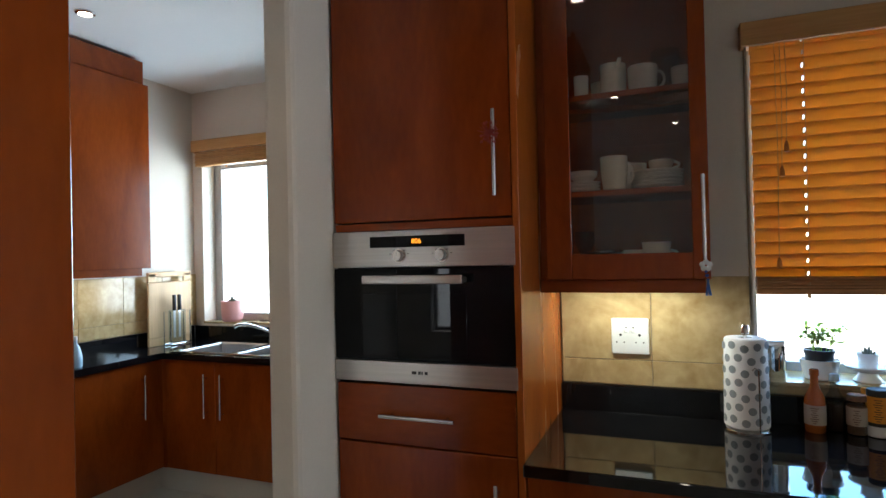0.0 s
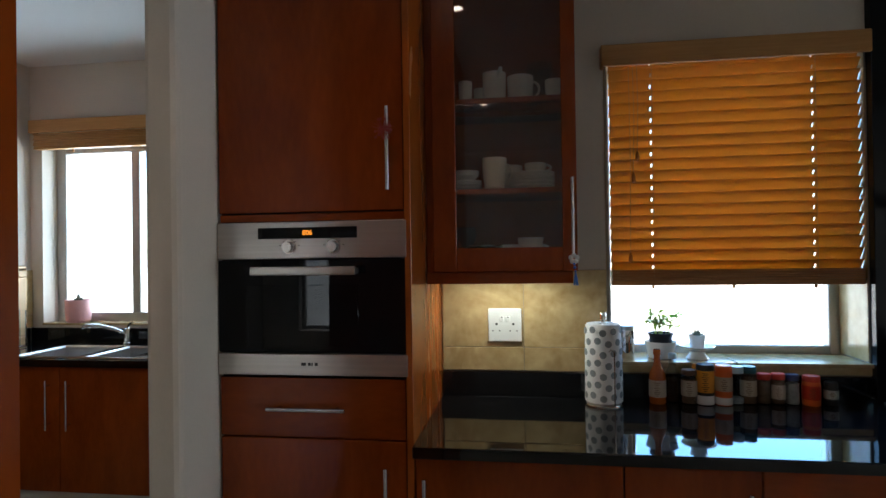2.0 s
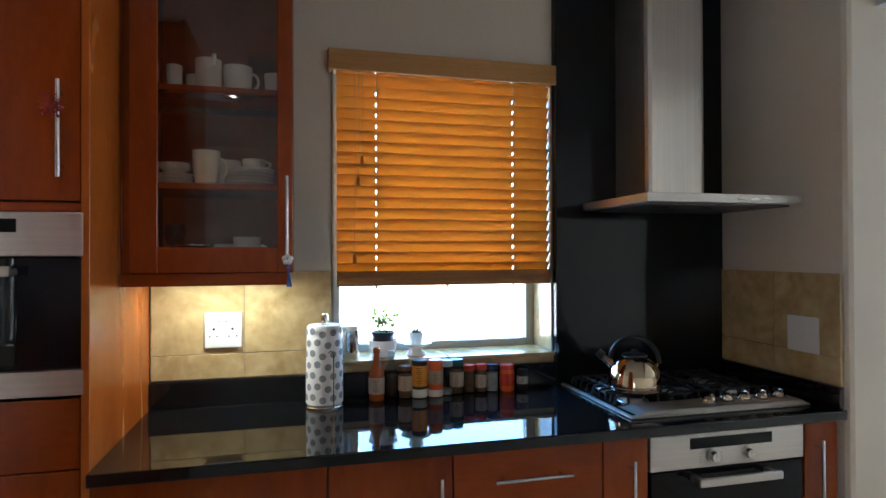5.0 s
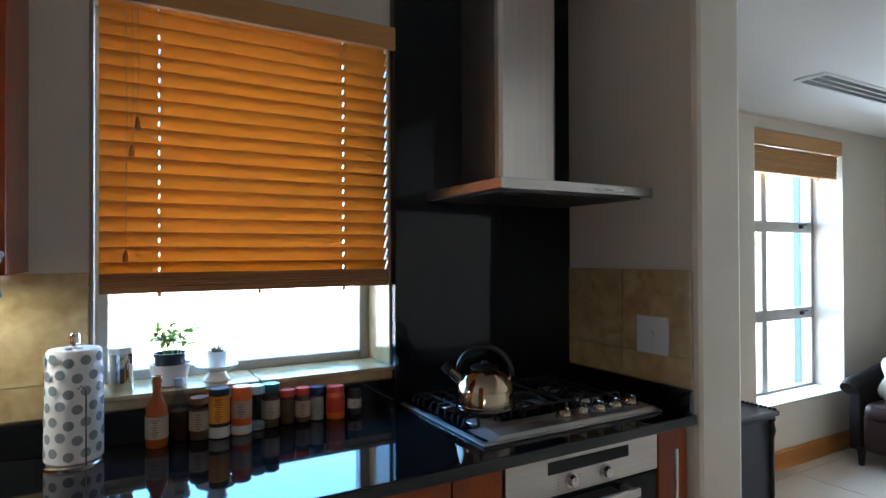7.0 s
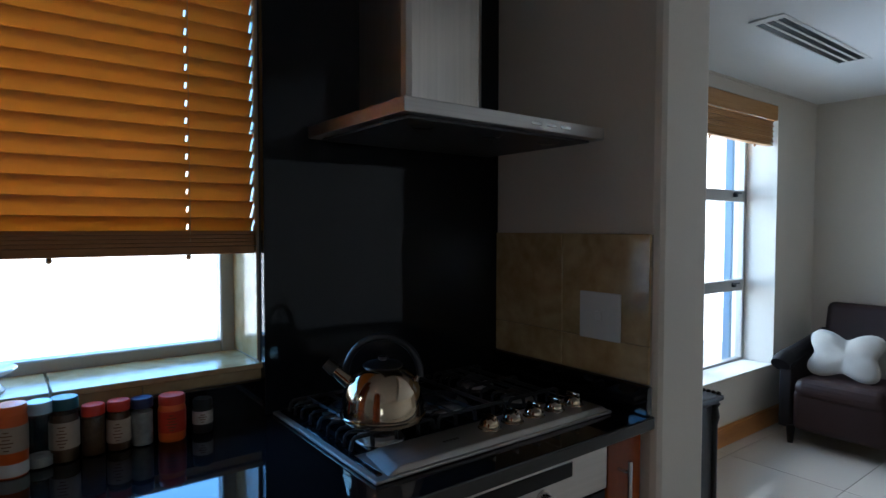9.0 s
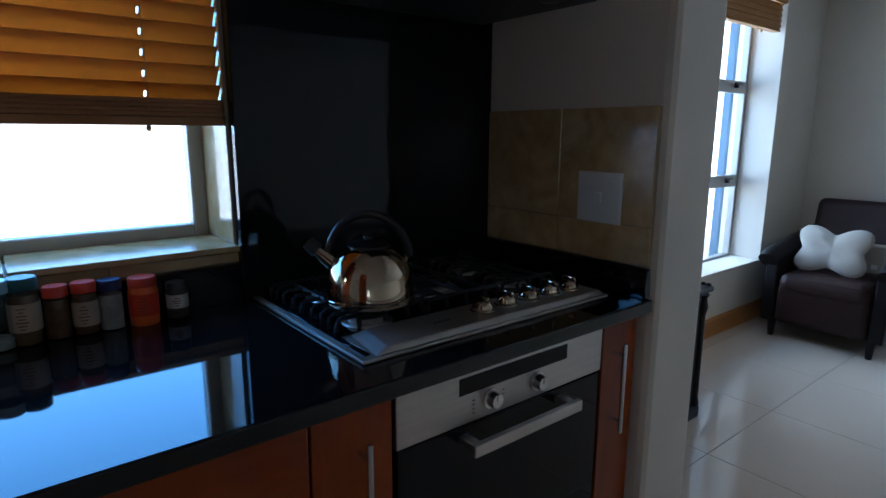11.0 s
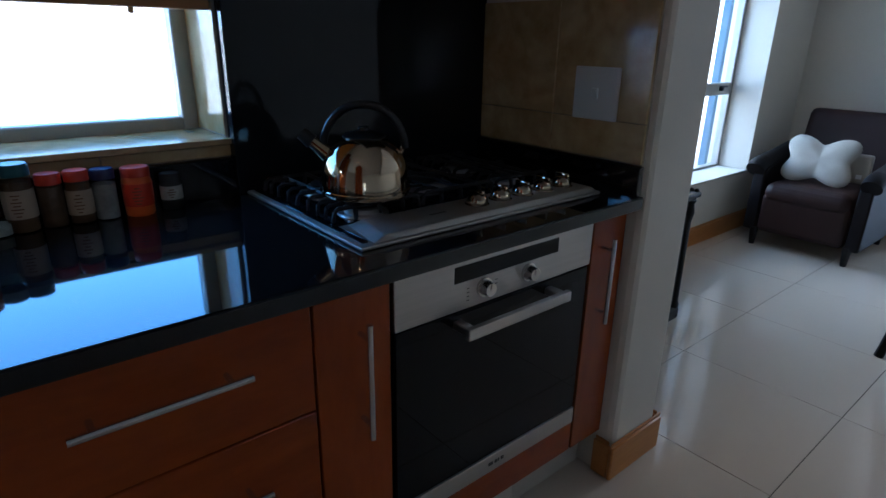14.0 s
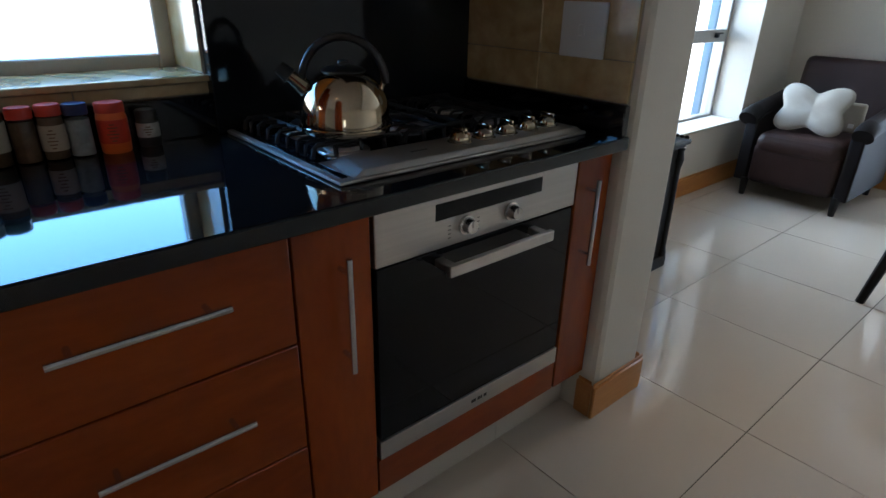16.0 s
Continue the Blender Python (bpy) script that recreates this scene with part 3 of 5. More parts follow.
d = door_panel("upper_door", tc, -0.783, -0.206, 1.564, 2.68)
bar_handle(d, (-0.246, FRONT, 1.620), (-0.246, FRONT, 1.862), (0, -0.032, 0))
d = door_panel("drawer", tc, -0.783, -0.206, 0.888, 1.066, material=CHERRY_H)
bar_handle(d, (-0.622, FRONT, 0.978), (-0.382, FRONT, 0.978), (0, -0.032, 0))
d = door_panel("lower_door", tc, -0.783, -0.206, 0.155, 0.884)
bar_handle(d, (-0.263, FRONT, 0.565), (-0.263, FRONT, 0.815), (0, -0.032, 0))
loc(tc)


def knob(bm_parent, x, y, z, r=0.017, d=0.024):
    k = B()
    rod(k, (x, y, z), (x, y - 0.006, z), r * 1.25, 20)
    rod(k, (x, y - 0.006, z), (x, y - d, z), r, 20, r * 0.86)
    box(k, x - 0.002, x + 0.002, y - d - 0.002, y - d + 0.003, z, z + r * 0.8)
    return part("knob", k, HANDLE, bm_parent, "round brushed steel knob")


# compact oven in the tall cabinet
ov = thing("compact_oven", (-0.493, 2.15, 1.072), "built-in compact oven in brushed steel and black glass", "oven")
X0, X1 = -0.788, -0.197
part("body", box(B(), -0.76, -0.222, 1.93, 2.45, 1.08, 1.53), BLACK, ov, "", False)
cp = part("control_panel", box(B(), X0, X1, 1.900, 1.93, 1.424, 1.535, 0.003, 2), STEEL, ov, "brushed steel control panel")
part("display", box(B(), -0.655, -0.345, 1.8985, 1.903, 1.484, 1.518, 0.001, 1), BLACK_GLASS, cp, "black display strip")
text_mesh("806", 0.021, pose(-0.498, 1.8978, 1.501, 90, 0, 0), CLOCK, cp)
knob(cp, -0.555, 1.900, 1.459)
knob(cp, -0.417, 1.900, 1.459)
for k in range(5):
    a = math.pi * (0.15 + 0.175 * k)
    for c in (-0.555, -0.417):
        mk = B()
        box(mk, c + 0.033 * math.cos(a) - 0.003, c + 0.033 * math.cos(a) + 0.003, 1.8992, 1.901, 1.452 + 0.027 * math.sin(a) - 0.001, 1.452 + 0.027 * math.sin(a) + 0.001)
        part("dial_mark", mk, BLACK, cp, "", False)
dr = part("door", box(B(), X0 + 0.002, X1 - 0.002, 1.902, 1.93, 1.142, 1.421, 0.003, 2), BLACK_GLASS, ov, "black glass oven door")
part("window_panel", box(B(), -0.690, -0.345, 1.9005, 1.904, 1.155, 1.345, 0.001, 1), BLACK_GLASS, dr)
h = B()
box(h, -0.657, -0.338, 1.846, 1.860, 1.376, 1.401, 0.003, 2)
for x in (-0.641, -0.354):
    box(h, x - 0.012, x + 0.012, 1.858, 1.903, 1.378, 1.395, 0.003, 1)
part("handle", h, STEEL, dr, "wide flat steel handle")
part("bottom_strip", box(B(), X0, X1, 1.900, 1.93, 1.074, 1.139, 0.003, 2), STEEL, ov, "brushed steel lower strip")
lg = B()
for k, wd in enumerate((0.011, 0.004, 0.008, 0.004, 0.009)):
    x = -0.522 + k * 0.0105
    box(lg, x, x + wd, 1.8985, 1.901, 1.104, 1.113)
part("badge", lg, BLACK, ov, "small dark maker's mark", False)
loc(ov)
ov.location.y += 0.015

# raffia ornament on the tall door's handle
orn = thing("hanging_ornament", (-0.252, 1.872, 1.79), "small dark red raffia star tied to the handle", "ornament")
o = B()
rnd = random.Random(5)
for k in range(46):
    a, e = rnd.uniform(0, 2 * math.pi), rnd.uniform(-0.5, 0.5)
    L = rnd.uniform(0.018, 0.036)
    p = Vector((L * math.cos(a), -0.012 + 0.012 * e, L * 1.15 * math.sin(a)))
    rod(o, (0, -0.012, 0), p, 0.0014, 5, 0.0005)
    if k % 3 == 0:
        bmesh.ops.create_icosphere(o, subdivisions=1, radius=0.0042, matrix=Matrix.Translation(p * 0.85))
part("star", o, RAFFIA, orn)
part("loop", tube(B(), [(0.006 + 0.009 * math.cos(t * 0.6), 0.010 * math.sin(t * 0.6) + 0.013, 0.012) for t in range(11)], 0.0012, 5, True), RAFFIA, orn)

# ---- glass-fronted wall cabinet ----
wc = thing("glass_wall_cabinet", (0.078, 2.34, 1.33), "cherry wall cabinet with a glass door, holding white crockery", "cabinet")
A0, A1, Z0, Z1 = -0.155, 0.312, 1.37, 2.66
g = B()
box(g, A0, A0 + 0.018, 2.172, 2.522, Z0, Z1)
box(g, A1 - 0.018, A1, 2.172, 2.522, Z0, Z1)
box(g, A0 + 0.018, A1 - 0.018, 2.502, 2.522, Z0, Z1)
box(g, A0 + 0.018, A1 - 0.018, 2.172, 2.502, Z0, Z0 + 0.018)
box(g, A0 + 0.018, A1 - 0.018, 2.172, 2.502, Z1 - 0.018, Z1)
part("carcass", g, CHERRY, wc, "", False)
part("filler", box(B(), -0.183, A0, 2.19, 2.522, 1.345, Z1), CHERRY, wc, "", False)
for z in (1.648, 1.951):
    part("shelf", box(B(), A0 + 0.02, A1 - 0.02, 2.19, 2.50, z - 0.018, z, 0.001, 1), CHERRY_H, wc)
part("pelmet", box(B(), -0.180, 0.298, 2.158, 2.184, 1.332, 1.371, 0.002, 1), CHERRY_H, wc, "light-shielding pelmet board")
d = B()
for q in ((A0, A0 + 0.078, 1.372, Z1), (A1 - 0.046, A1, 1.372, Z1), (A0 + 0.078, A1 - 0.046, 1.372, 1.450), (A0 + 0.078, A1 - 0.046, 2.59, Z1)):
    box(d, q[0], q[1], 2.148, 2.170, q[2], q[3], 0.002, 1)
dw = part("door", d, CHERRY, wc, "cherry frame door with a clear pane")
p = part("pane", box(B(), A0 + 0.078, A1 - 0.046, 2.157, 2.161, 1.450, 2.59), CABINET_GLASS, dw, "", False)
p.visible_shadow = False
bar_handle(dw, (0.295, 2.148, 1.420), (0.295, 2.148, 1.669), (0, -0.032, 0))
m = wc.matrix_basis.inverted()
for c in wc.children:
    c.matrix_basis = m @ c.matrix_basis
strip = thing("strip_light", (0.075, 2.37, 1.345), "slim warm under-cabinet strip light", "lamp")
part("housing", box(B(), -0.19, 0.19, -0.02, 0.02, 0.008, 0.025, 0.002, 1), WHITE_PLASTIC, strip)
part("diffuser", box(B(), -0.18, 0.18, -0.015, 0.015, 0.0, 0.008, 0.002, 1), STRIP, strip)

# charm on the glass cabinet's handle
ch = thing("handle_charm", (0.297, 2.112, 1.39), "white flower charm with blue bead tassel hanging on a handle", "charm")
f = B()
for k in range(5):
    a = 2 * math.pi * k / 5 + 0.3
    bmesh.ops.create_uvsphere(f, u_segments=10, v_segments=6, radius=0.008, matrix=Matrix.Translation((0.010 * math.cos(a), 0, 0.022 + 0.010 * math.sin(a))) @ Matrix.Diagonal((1, 0.45, 1, 1)))
part("flower", f, WHITE_PLASTIC, ch)
part("cord", tube(B(), [(0, 0, 0.034), (0, 0.004, 0.05), (-0.006, 0.006, 0.072)], 0.001, 5), CORD, ch)
f = B()
for k, (z, rr) in enumerate(((0.005, 0.004), (-0.006, 0.005), (-0.018, 0.004))):
    bmesh.ops.create_uvsphere(f, u_segments=8, v_segments=6, radius=rr, matrix=Matrix.Translation((0.002 * k, 0, z)))
part("bead", f, BLUE_BEAD, ch)
f = B()
for k in range(9):
    a = 2 * math.pi * k / 9
    rod(f, (0.004, 0, -0.02), (0.005 + 0.007 * math.cos(a), 0.005 * math.sin(a), -0.062), 0.0022, 5, 0.0016)
part("tassel", f, BLUE_BEAD, ch, "blue thread tassel")


# ---- crockery ----
def ring_handle(parent, x, y, z, r, h, mat_, side=1, thick=0.005):
    pts = [(x + side * r * 0.75 * math.sin(a), y, z + h * 0.5 * math.cos(a)) for a in [math.pi * k / 8 for k in range(9)]]
    return part("handle", tube(B(), pts, thick, 8), mat_, parent)


def cup(name, x, y, z, r, h, label, mat_=None, handle=1, taper=0.85, category="mug"):
    m_ = mat_ or CERAMIC
    t = thing(name, (x, y, z), label, category)
    b = r * taper
    part("bowl", lathe(B(), [(0, 0.001), (b * 0.8, 0), (b, 0.006), (r * 0.97, h * 0.5), (r, h), (r - 0.003, h), (r * 0.94, h * 0.5), (b - 0.004, 0.008), (0, 0.007)]), m_, t)
    if handle:
        ring_handle(t, handle * (r * 0.94), 0, h * 0.5, r * 0.62, h * 0.6, m_, handle, 0.0045)
    return t


def plate_stack(name, x, y, z, r, n, label, gap=0.011):
    t = thing(name, (x, y, z), label, "plates")
    for i in range(n):
        zz = i * gap
        part("plate", lathe(B(), [(0, zz), (r * 0.6, zz), (r * 0.72, zz + 0.003), (r, zz + 0.013), (r, zz + 0.016), (r * 0.7, zz + 0.007), (0, zz + 0.004)]), CERAMIC, t)
    return t


S1, S2, S3 = 1.952, 1.649, 1.389
cup("ceramic_shaker", -0.052, 2.26, S1, 0.024, 0.075, "white ceramic shaker on the top shelf", None, 0, 0.92, "shaker")
cup("small_bowl", 0.005, 2.33, S1, 0.035, 0.065, "small white ceramic bowl on the top shelf", CREAM, 0, 0.7, "bowl")
jg = cup("milk_jug", 0.048, 2.27, S1, 0.041, 0.102, "round white ceramic jug on the top shelf", None, 0, 0.95, "jug")
part("lip", rod(B(), (0.016, -0.031, 0.080), (0.025, -0.049, 0.110), 0.010, 10, 0.006), CERAMIC, jg)
cup("large_mug", 0.137, 2.28, S1, 0.046, 0.088, "wide white mug on the top shelf", None, 1, 0.9)
gj = cup("glass_jug", 0.205, 2.37, S1, 0.046, 0.155, "clear glass jug on the top shelf", BOTTLE_GLASS, 1, 0.9, "jug")
cup("teacup", 0.252, 2.27, S1, 0.032, 0.068, "small white teacup on the top shelf", None, 1, 0.75)
plate_stack("saucer_stack", -0.06, 2.30, S2, 0.058, 3, "short stack of white saucers")
cup("small_bowl", -0.058, 2.30, S2 + 0.039, 0.046, 0.034, "white bowl on stacked saucers", None, 0, 0.7, "bowl")
cup("tall_mug", 0.046, 2.24, S2, 0.042, 0.106, "tall cream conical mug on the middle shelf", CREAM, 1, 0.82)
cup("milk_jug", 0.095, 2.36, S2, 0.045, 0.095, "cream ceramic jug behind a mug", CREAM, 1, 0.9, "jug")
plate_stack("plate_stack", 0.172, 2.30, S2, 0.080, 5, "stack of white side plates on the middle shelf")
cup("teacup", 0.185, 2.30, S2 + 0.061, 0.038, 0.032, "white cup on stacked plates", CREAM, 1, 0.8)
t = thing("glass_goblet", (-0.055, 2.28, S3), "clear cut glass goblet on the bottom shelf", "glass")
part("glass_body", lathe(B(), [(0, 0), (0.030, 0.001), (0.028, 0.004), (0.004, 0.012), (0.004, 0.055), (0.022, 0.07), (0.034, 0.10), (0.032, 0.135), (0.030, 0.135), (0.032, 0.10), (0.02, 0.073), (0, 0.062)]), BOTTLE_GLASS, t)
t = thing("serving_dish", (0.01, 2.26, S3), "oval glass serving dish on the bottom shelf", "dish")
part("dish_body", lathe(B(), [(0, 0), (0.035, 0), (0.05, 0.012), (0.062, 0.065), (0.059, 0.065), (0.046, 0.016), (0, 0.006)]), BOTTLE_GLASS, t)
part("rim", lathe(B(), [(0.058, 0.063), (0.064, 0.066), (0.061, 0.072), (0.056, 0.069), (0.058, 0.063)]), CHROME, t)
cup("gravy_boat", 0.092, 2.27, S3, 0.036, 0.072, "grey-white gravy boat on the bottom shelf", CREAM, -1, 0.6, "jug")
for k in range(4):
    cup("striped_cup", 0.165, 2.28, S3 + 0.021 * k, 0.042 + 0.0008 * k, 0.032, "white espresso cup in a stack", None, 1 if k % 2 == 0 else 0, 0.85)
cup("teacup", 0.205, 2.24, S3, 0.030, 0.058, "small white cup beside stacked cups", None, 1, 0.8)

# ---- worktop, upstands, splashback ----
TOP = 0.883
wt = B()
box(wt, -0.182, 2.164, 1.880, 2.515, TOP - 0.034, TOP, 0.004, 2)
worktop = tagged(part("worktop", wt, GRANITE), "polished black granite worktop", "worktop")
u = B()
box(u, -0.182, 1.364, 2.493, 2.515, TOP + 0.001, 0.975, 0.002, 1)
tagged(part("upstand", u, GRANITE), "black granite upstand along the tiled wall", "upstand")
u = B()
box(u, 2.142, 2.164, 1.890, 2.478, TOP + 0.001, 0.958, 0.002, 1)
tagged(part("upstand", u, GRANITE), "black granite upstand beside the hob", "upstand")
tagged(part("splashback", box(B(), 1.362, 2.168, 2.484, 2.523, TOP + 0.001, CEIL, 0.002, 1), SPLASH), "full-height polished black granite splashback", "splashback")


# ---- base cabinets ----
def base_unit(name, x0, x1, fronts, label):
    """fronts: (kind, z0, z1, handle ends)."""
    c = thing(name, ((x0 + x1) / 2, 2.2, 0.0), label, "cabinet")
    g = B()
    box(g, x0 + 0.002, x0 + 0.018, 1.942, 2.50, 0.15, 0.848)
    box(g, x1 - 0.018, x1 - 0.002, 1.942, 2.50, 0.15, 0.848)
    box(g, x0 + 0.018, x1 - 0.018, 1.942, 2.50, 0.15, 0.168)
    box(g, x0 + 0.018, x1 - 0.018, 2.49, 2.50, 0.168, 0.848)
    box(g, x0 + 0.018, x1 - 0.018, 1.945, 1.955, 0.168, 0.848)
    part("carcass", g, SHADOW_GAP, c, "", False)
    for kind, z0, z1, ha, hb in fronts:
        d = door_panel(kind, c, x0 + 0.002, x1 - 0.002, z0, z1, material=CHERRY_H if kind == "drawer" else CHERRY)
        bar_handle(d, ha, hb, (0, -0.034, 0))
    loc(c)
    return c


F = FRONT
base_unit("base_cabinet", -0.180, 0.408, [("door", 0.156, 0.838, (-0.150, F, 0.54), (-0.150, F, 0.79))], "cherry base cabinet with a bar handle")
base_unit("base_cabinet", 0.408, 0.768, [("door", 0.156, 0.838, (0.727, F, 0.535), (0.727, F, 0.785))], "narrow cherry base cabinet with a bar handle")
base_unit("drawer_cabinet", 0.768, 1.254, [("drawer", 0.628, 0.838, (0.889, F, 0.757), (1.135, F, 0.757)), ("drawer", 0.392, 0.625, (0.906, F, 0.528), (1.147, F, 0.528)), ("drawer", 0.156, 0.389, (0.906, F, 0.295), (1.147, F, 0.295))], "cherry three-drawer cabinet with long bar handles")
base_unit("pull_out_cabinet", 1.254, 1.414, [("door", 0.156, 0.838, (1.345, F, 0.542), (1.345, F, 0.780))], "slim cherry pull-out cabinet with an upright bar handle")
base_unit("end_cabinet", 2.022, 2.164, [("door", 0.156, 0.838, (2.066, F, 0.555), (2.066, F, 0.788))], "narrow cherry end cabinet beside the oven")
pl = thing("plinth", (1.0, 1.99, 0.0), "cream tiled plinth under the base cabinets", "plinth", kind="structure")
for a, b in ((-1.18, -0.60), (-0.598, 0.268), (0.270, 0.868), (0.870, 1.164)):
    part("tile", box(B(), a, b, 0.0, 0.012, 0.002, 0.148, 0.001, 1), PORCELAIN, pl)

# ---- oven under the hob ----
uo = thing("built_in_oven", (1.717, 2.2, 0.24), "built-in oven in steel and black glass under the worktop", "oven")
X0, X1 = 1.419, 2.016
part("body", box(B(), 1.44, 1.99, 1.935, 2.45, 0.25, 0.83), BLACK, uo, "", False)
part("filler_panel", box(B(), X0 - 0.003, X1 + 0.003, 1.907, 1.927, 0.156, 0.248, 0.001, 1), CHERRY_H, uo, "cherry strip below the oven")
cp = part("control_panel", box(B(), X0, X1, 1.902, 1.935, 0.724, 0.836, 0.003, 2), STEEL, uo, "brushed steel control panel")
part("display", box(B(), 1.565, 1.885, 1.9005, 1.905, 0.787, 0.823, 0.001, 1), BLACK_GLASS, cp, "black display strip")
knob(cp, 1.648, 1.902, 0.762)
knob(cp, 1.784, 1.902, 0.762)
mk = B()
for k in range(4):
    box(mk, 1.600, 1.606, 1.9006, 1.903, 0.742 + 0.009 * k, 0.7435 + 0.009 * k)
    box(mk, 1.681, 1.687, 1.9006, 1.903, 0.742 + 0.009 * k, 0.7435 + 0.009 * k)
part("dial_mark", mk, BLACK, cp, "", False)
dr = part("door", box(B(), X0 + 0.003, X1 - 0.003, 1.904, 1.935, 0.305, 0.721, 0.003, 2), BLACK_GLASS, uo, "large black glass oven door")
h = B()
box(h, 1.560, 1.878, 1.846, 1.860, 0.683, 0.709, 0.003, 2)
for x in (1.577, 1.861):
    box(h, x - 0.012, x + 0.012, 1.858, 1.905, 0.687, 0.705, 0.003, 1)
part("handle", h, STEEL, dr, "wide flat steel handle")
part("bottom_strip", box(B(), X0, X1, 1.902, 1.935, 0.252, 0.302, 0.003, 2), STEEL, uo, "brushed steel lower strip")
lg = B()
for k, wd in enumerate((0.011, 0.004, 0.008, 0.004, 0.009)):
    x = 1.69 + k * 0.0105
    box(lg, x, x + wd, 1.9005, 1.903, 0.274, 0.282)
part("badge", lg, BLACK, uo, "small dark maker's mark", False)
loc(uo)
uo.location.y += 0.015

# ---- gas hob ----
hb = thing("gas_hob", (1.738, 2.226, TOP), "brushed steel gas hob with black grates and five knobs", "hob")
L, D = 0.357, 0.264
t = B()
box(t, -L, L, -D, D, 0.0005, 0.009, 0.004, 2)
part("tray", t, STEEL_SATIN, hb, "brushed steel tray with a raised rim")
ledge = B()
low, high = 0.009, 0.020
o0 = [(-L + 0.030, -D + 0.005), (L - 0.008, -D + 0.005), (L - 0.008, -D + 0.134), (-L + 0.050, -D + 0.134)]
o1 = [(-L + 0.062, -D + 0.016), (L - 0.020, -D + 0.016), (L - 0.020, -D + 0.122), (-L + 0.078, -D + 0.122)]
va = [ledge.verts.new((x, y, low)) for x, y in o0]
vb = [ledge.verts.new((x, y, high)) for x, y in o1]
ledge.faces.new(va[::-1])
ledge.faces.new(vb)
for k in range(4):
    ledge.faces.new([va[k], va[(k + 1) % 4], vb[(k + 1) % 4], vb[k]])
bmesh.ops.bevel(ledge, geom=ledge.edges[:], offset=0.003, segments=2, affect="EDGES", profile=0.5)
part("control_ledge", ledge, STEEL_SATIN, hb, "raised steel control ledge")
t = B()
box(t, -L + 0.014, L - 0.014, -D + 0.137, D - 0.014, 0.009, 0.0115, 0.002, 1)
box(t, -L + 0.014, -L + 0.028, -D + 0.020, -D + 0.137, 0.009, 0.0110, 0.002, 1)
part("black_enamel", t, BLACK_GLASS, hb, "black enamelled well")
for k in range(5):
    x = -0.010 + k * 0.0735
    kn = B()
    lathe(kn, [(0, 0.020), (0.0235, 0.020), (0.0245, 0.024), (0.0235, 0.032), (0.020, 0.040), (0.014, 0.045), (0.007, 0.047), (0, 0.0475)], x, -D + 0.070, 24)
    box(kn, x - 0.0045, x + 0.0045, -D + 0.049, -D + 0.091, 0.040, 0.053, 0.003, 2)
    part("knob", kn, KETTLE, hb, "shiny steel control knob")
    part("knob_collar", lathe(B(), [(0.0245, 0.0195), (0.028, 0.0195), (0.028, 0.0215), (0.0245, 0.0225)], x, -D + 0.070, 24), CHROME, hb)
mk = B()
for k in range(5):
    box(mk, -0.150 + k * 0.009, -0.144 + k * 0.009, -D + 0.060, -D + 0.067, 0.0198, 0.0203)
part("badge", mk, BLACK, hb, "small dark maker's mark", False)
for bx, by, br in ((-0.235, -0.075, 0.042), (-0.20, 0.135, 0.052), (0.02, 0.05, 0.062), (0.225, -0.045, 0.034), (0.225, 0.135, 0.042)):
    bu = B()
    lathe(bu, [(0, 0.011), (br * 1.35, 0.011), (br * 1.3, 0.015), (br, 0.017), (br, 0.026), (br * 0.9, 0.028), (0, 0.028)], bx, by, 24)
    pb = part("burner", bu, STEEL, hb, "round gas burner")
    part("burner_cap", lathe(B(), [(0, 0.028), (br * 0.82, 0.028), (br * 0.86, 0.032), (br * 0.7, 0.036), (0, 0.037)], bx, by, 24), IRON, pb)
for gx0, gx1 in ((-0.325, -0.105), (-0.095, 0.125), (0.135, 0.325)):
    gr = B()
    gx = (gx0 + gx1) / 2
    zz = 0.038
    for yy in (-0.105, 0.055, 0.225):
        tube(gr, [(gx0, yy, 0.012), (gx0 + 0.004, yy, zz - 0.006), (gx0 + 0.012, yy, zz), (gx1 - 0.012, yy, zz), (gx1 - 0.004, yy, zz - 0.006), (gx1, yy, 0.012)], 0.0052, 6)
    for xx in (gx0 + 0.05, gx, gx1 - 0.05):
        tube(gr, [(xx, -0.113, 0.012), (xx, -0.110, zz - 0.006), (xx, -0.102, zz), (xx, 0.223, zz), (xx, 0.231, zz - 0.006), (xx, 0.235, 0.012)], 0.0052, 6)
    for yy in (-0.075, -0.04, 0.005, 0.10, 0.15, 0.19):
        tube(gr, [(gx0, yy, 0.012), (gx0 + 0.002, yy, zz - 0.004), (gx0 + 0.012, yy, zz + 0.002), (gx0 + 0.055, yy, zz)], 0.0045, 6)
    part("grate", gr, IRON, hb, "cast-iron pan support")

# ---- whistling kettle ----
kt = thing("whistling_kettle", (1.522, 2.168, TOP + 0.047), "polished steel whistling kettle with black handle on the hob", "kettle")
part("body", lathe(B(), [(0, 0.0), (0.086, 0.0), (0.094, 0.004), (0.096, 0.012), (0.0955, 0.028), (0.0925, 0.053), (0.086, 0.076), (0.074, 0.098), (0.056, 0.116), (0.036, 0.126), (0, 0.128)], 0, 0, 48), KETTLE, kt, "mirror-polished domed body")
part("seam_ring", lathe(B(), [(0.0955, 0.010), (0.098, 0.012), (0.098, 0.016), (0.0955, 0.018)], 0, 0, 48), KETTLE, kt)
part("lid", lathe(B(), [(0.044, 0.121), (0.046, 0.125), (0.040, 0.130), (0.020, 0.134), (0.008, 0.135), (0.008, 0.137), (0.012, 0.139), (0.011, 0.144), (0, 0.146)], 0, 0, 28), BLACK, kt, "black lid with a round knob")
a = Vector((-0.70, 0.56, 0)).normalized()
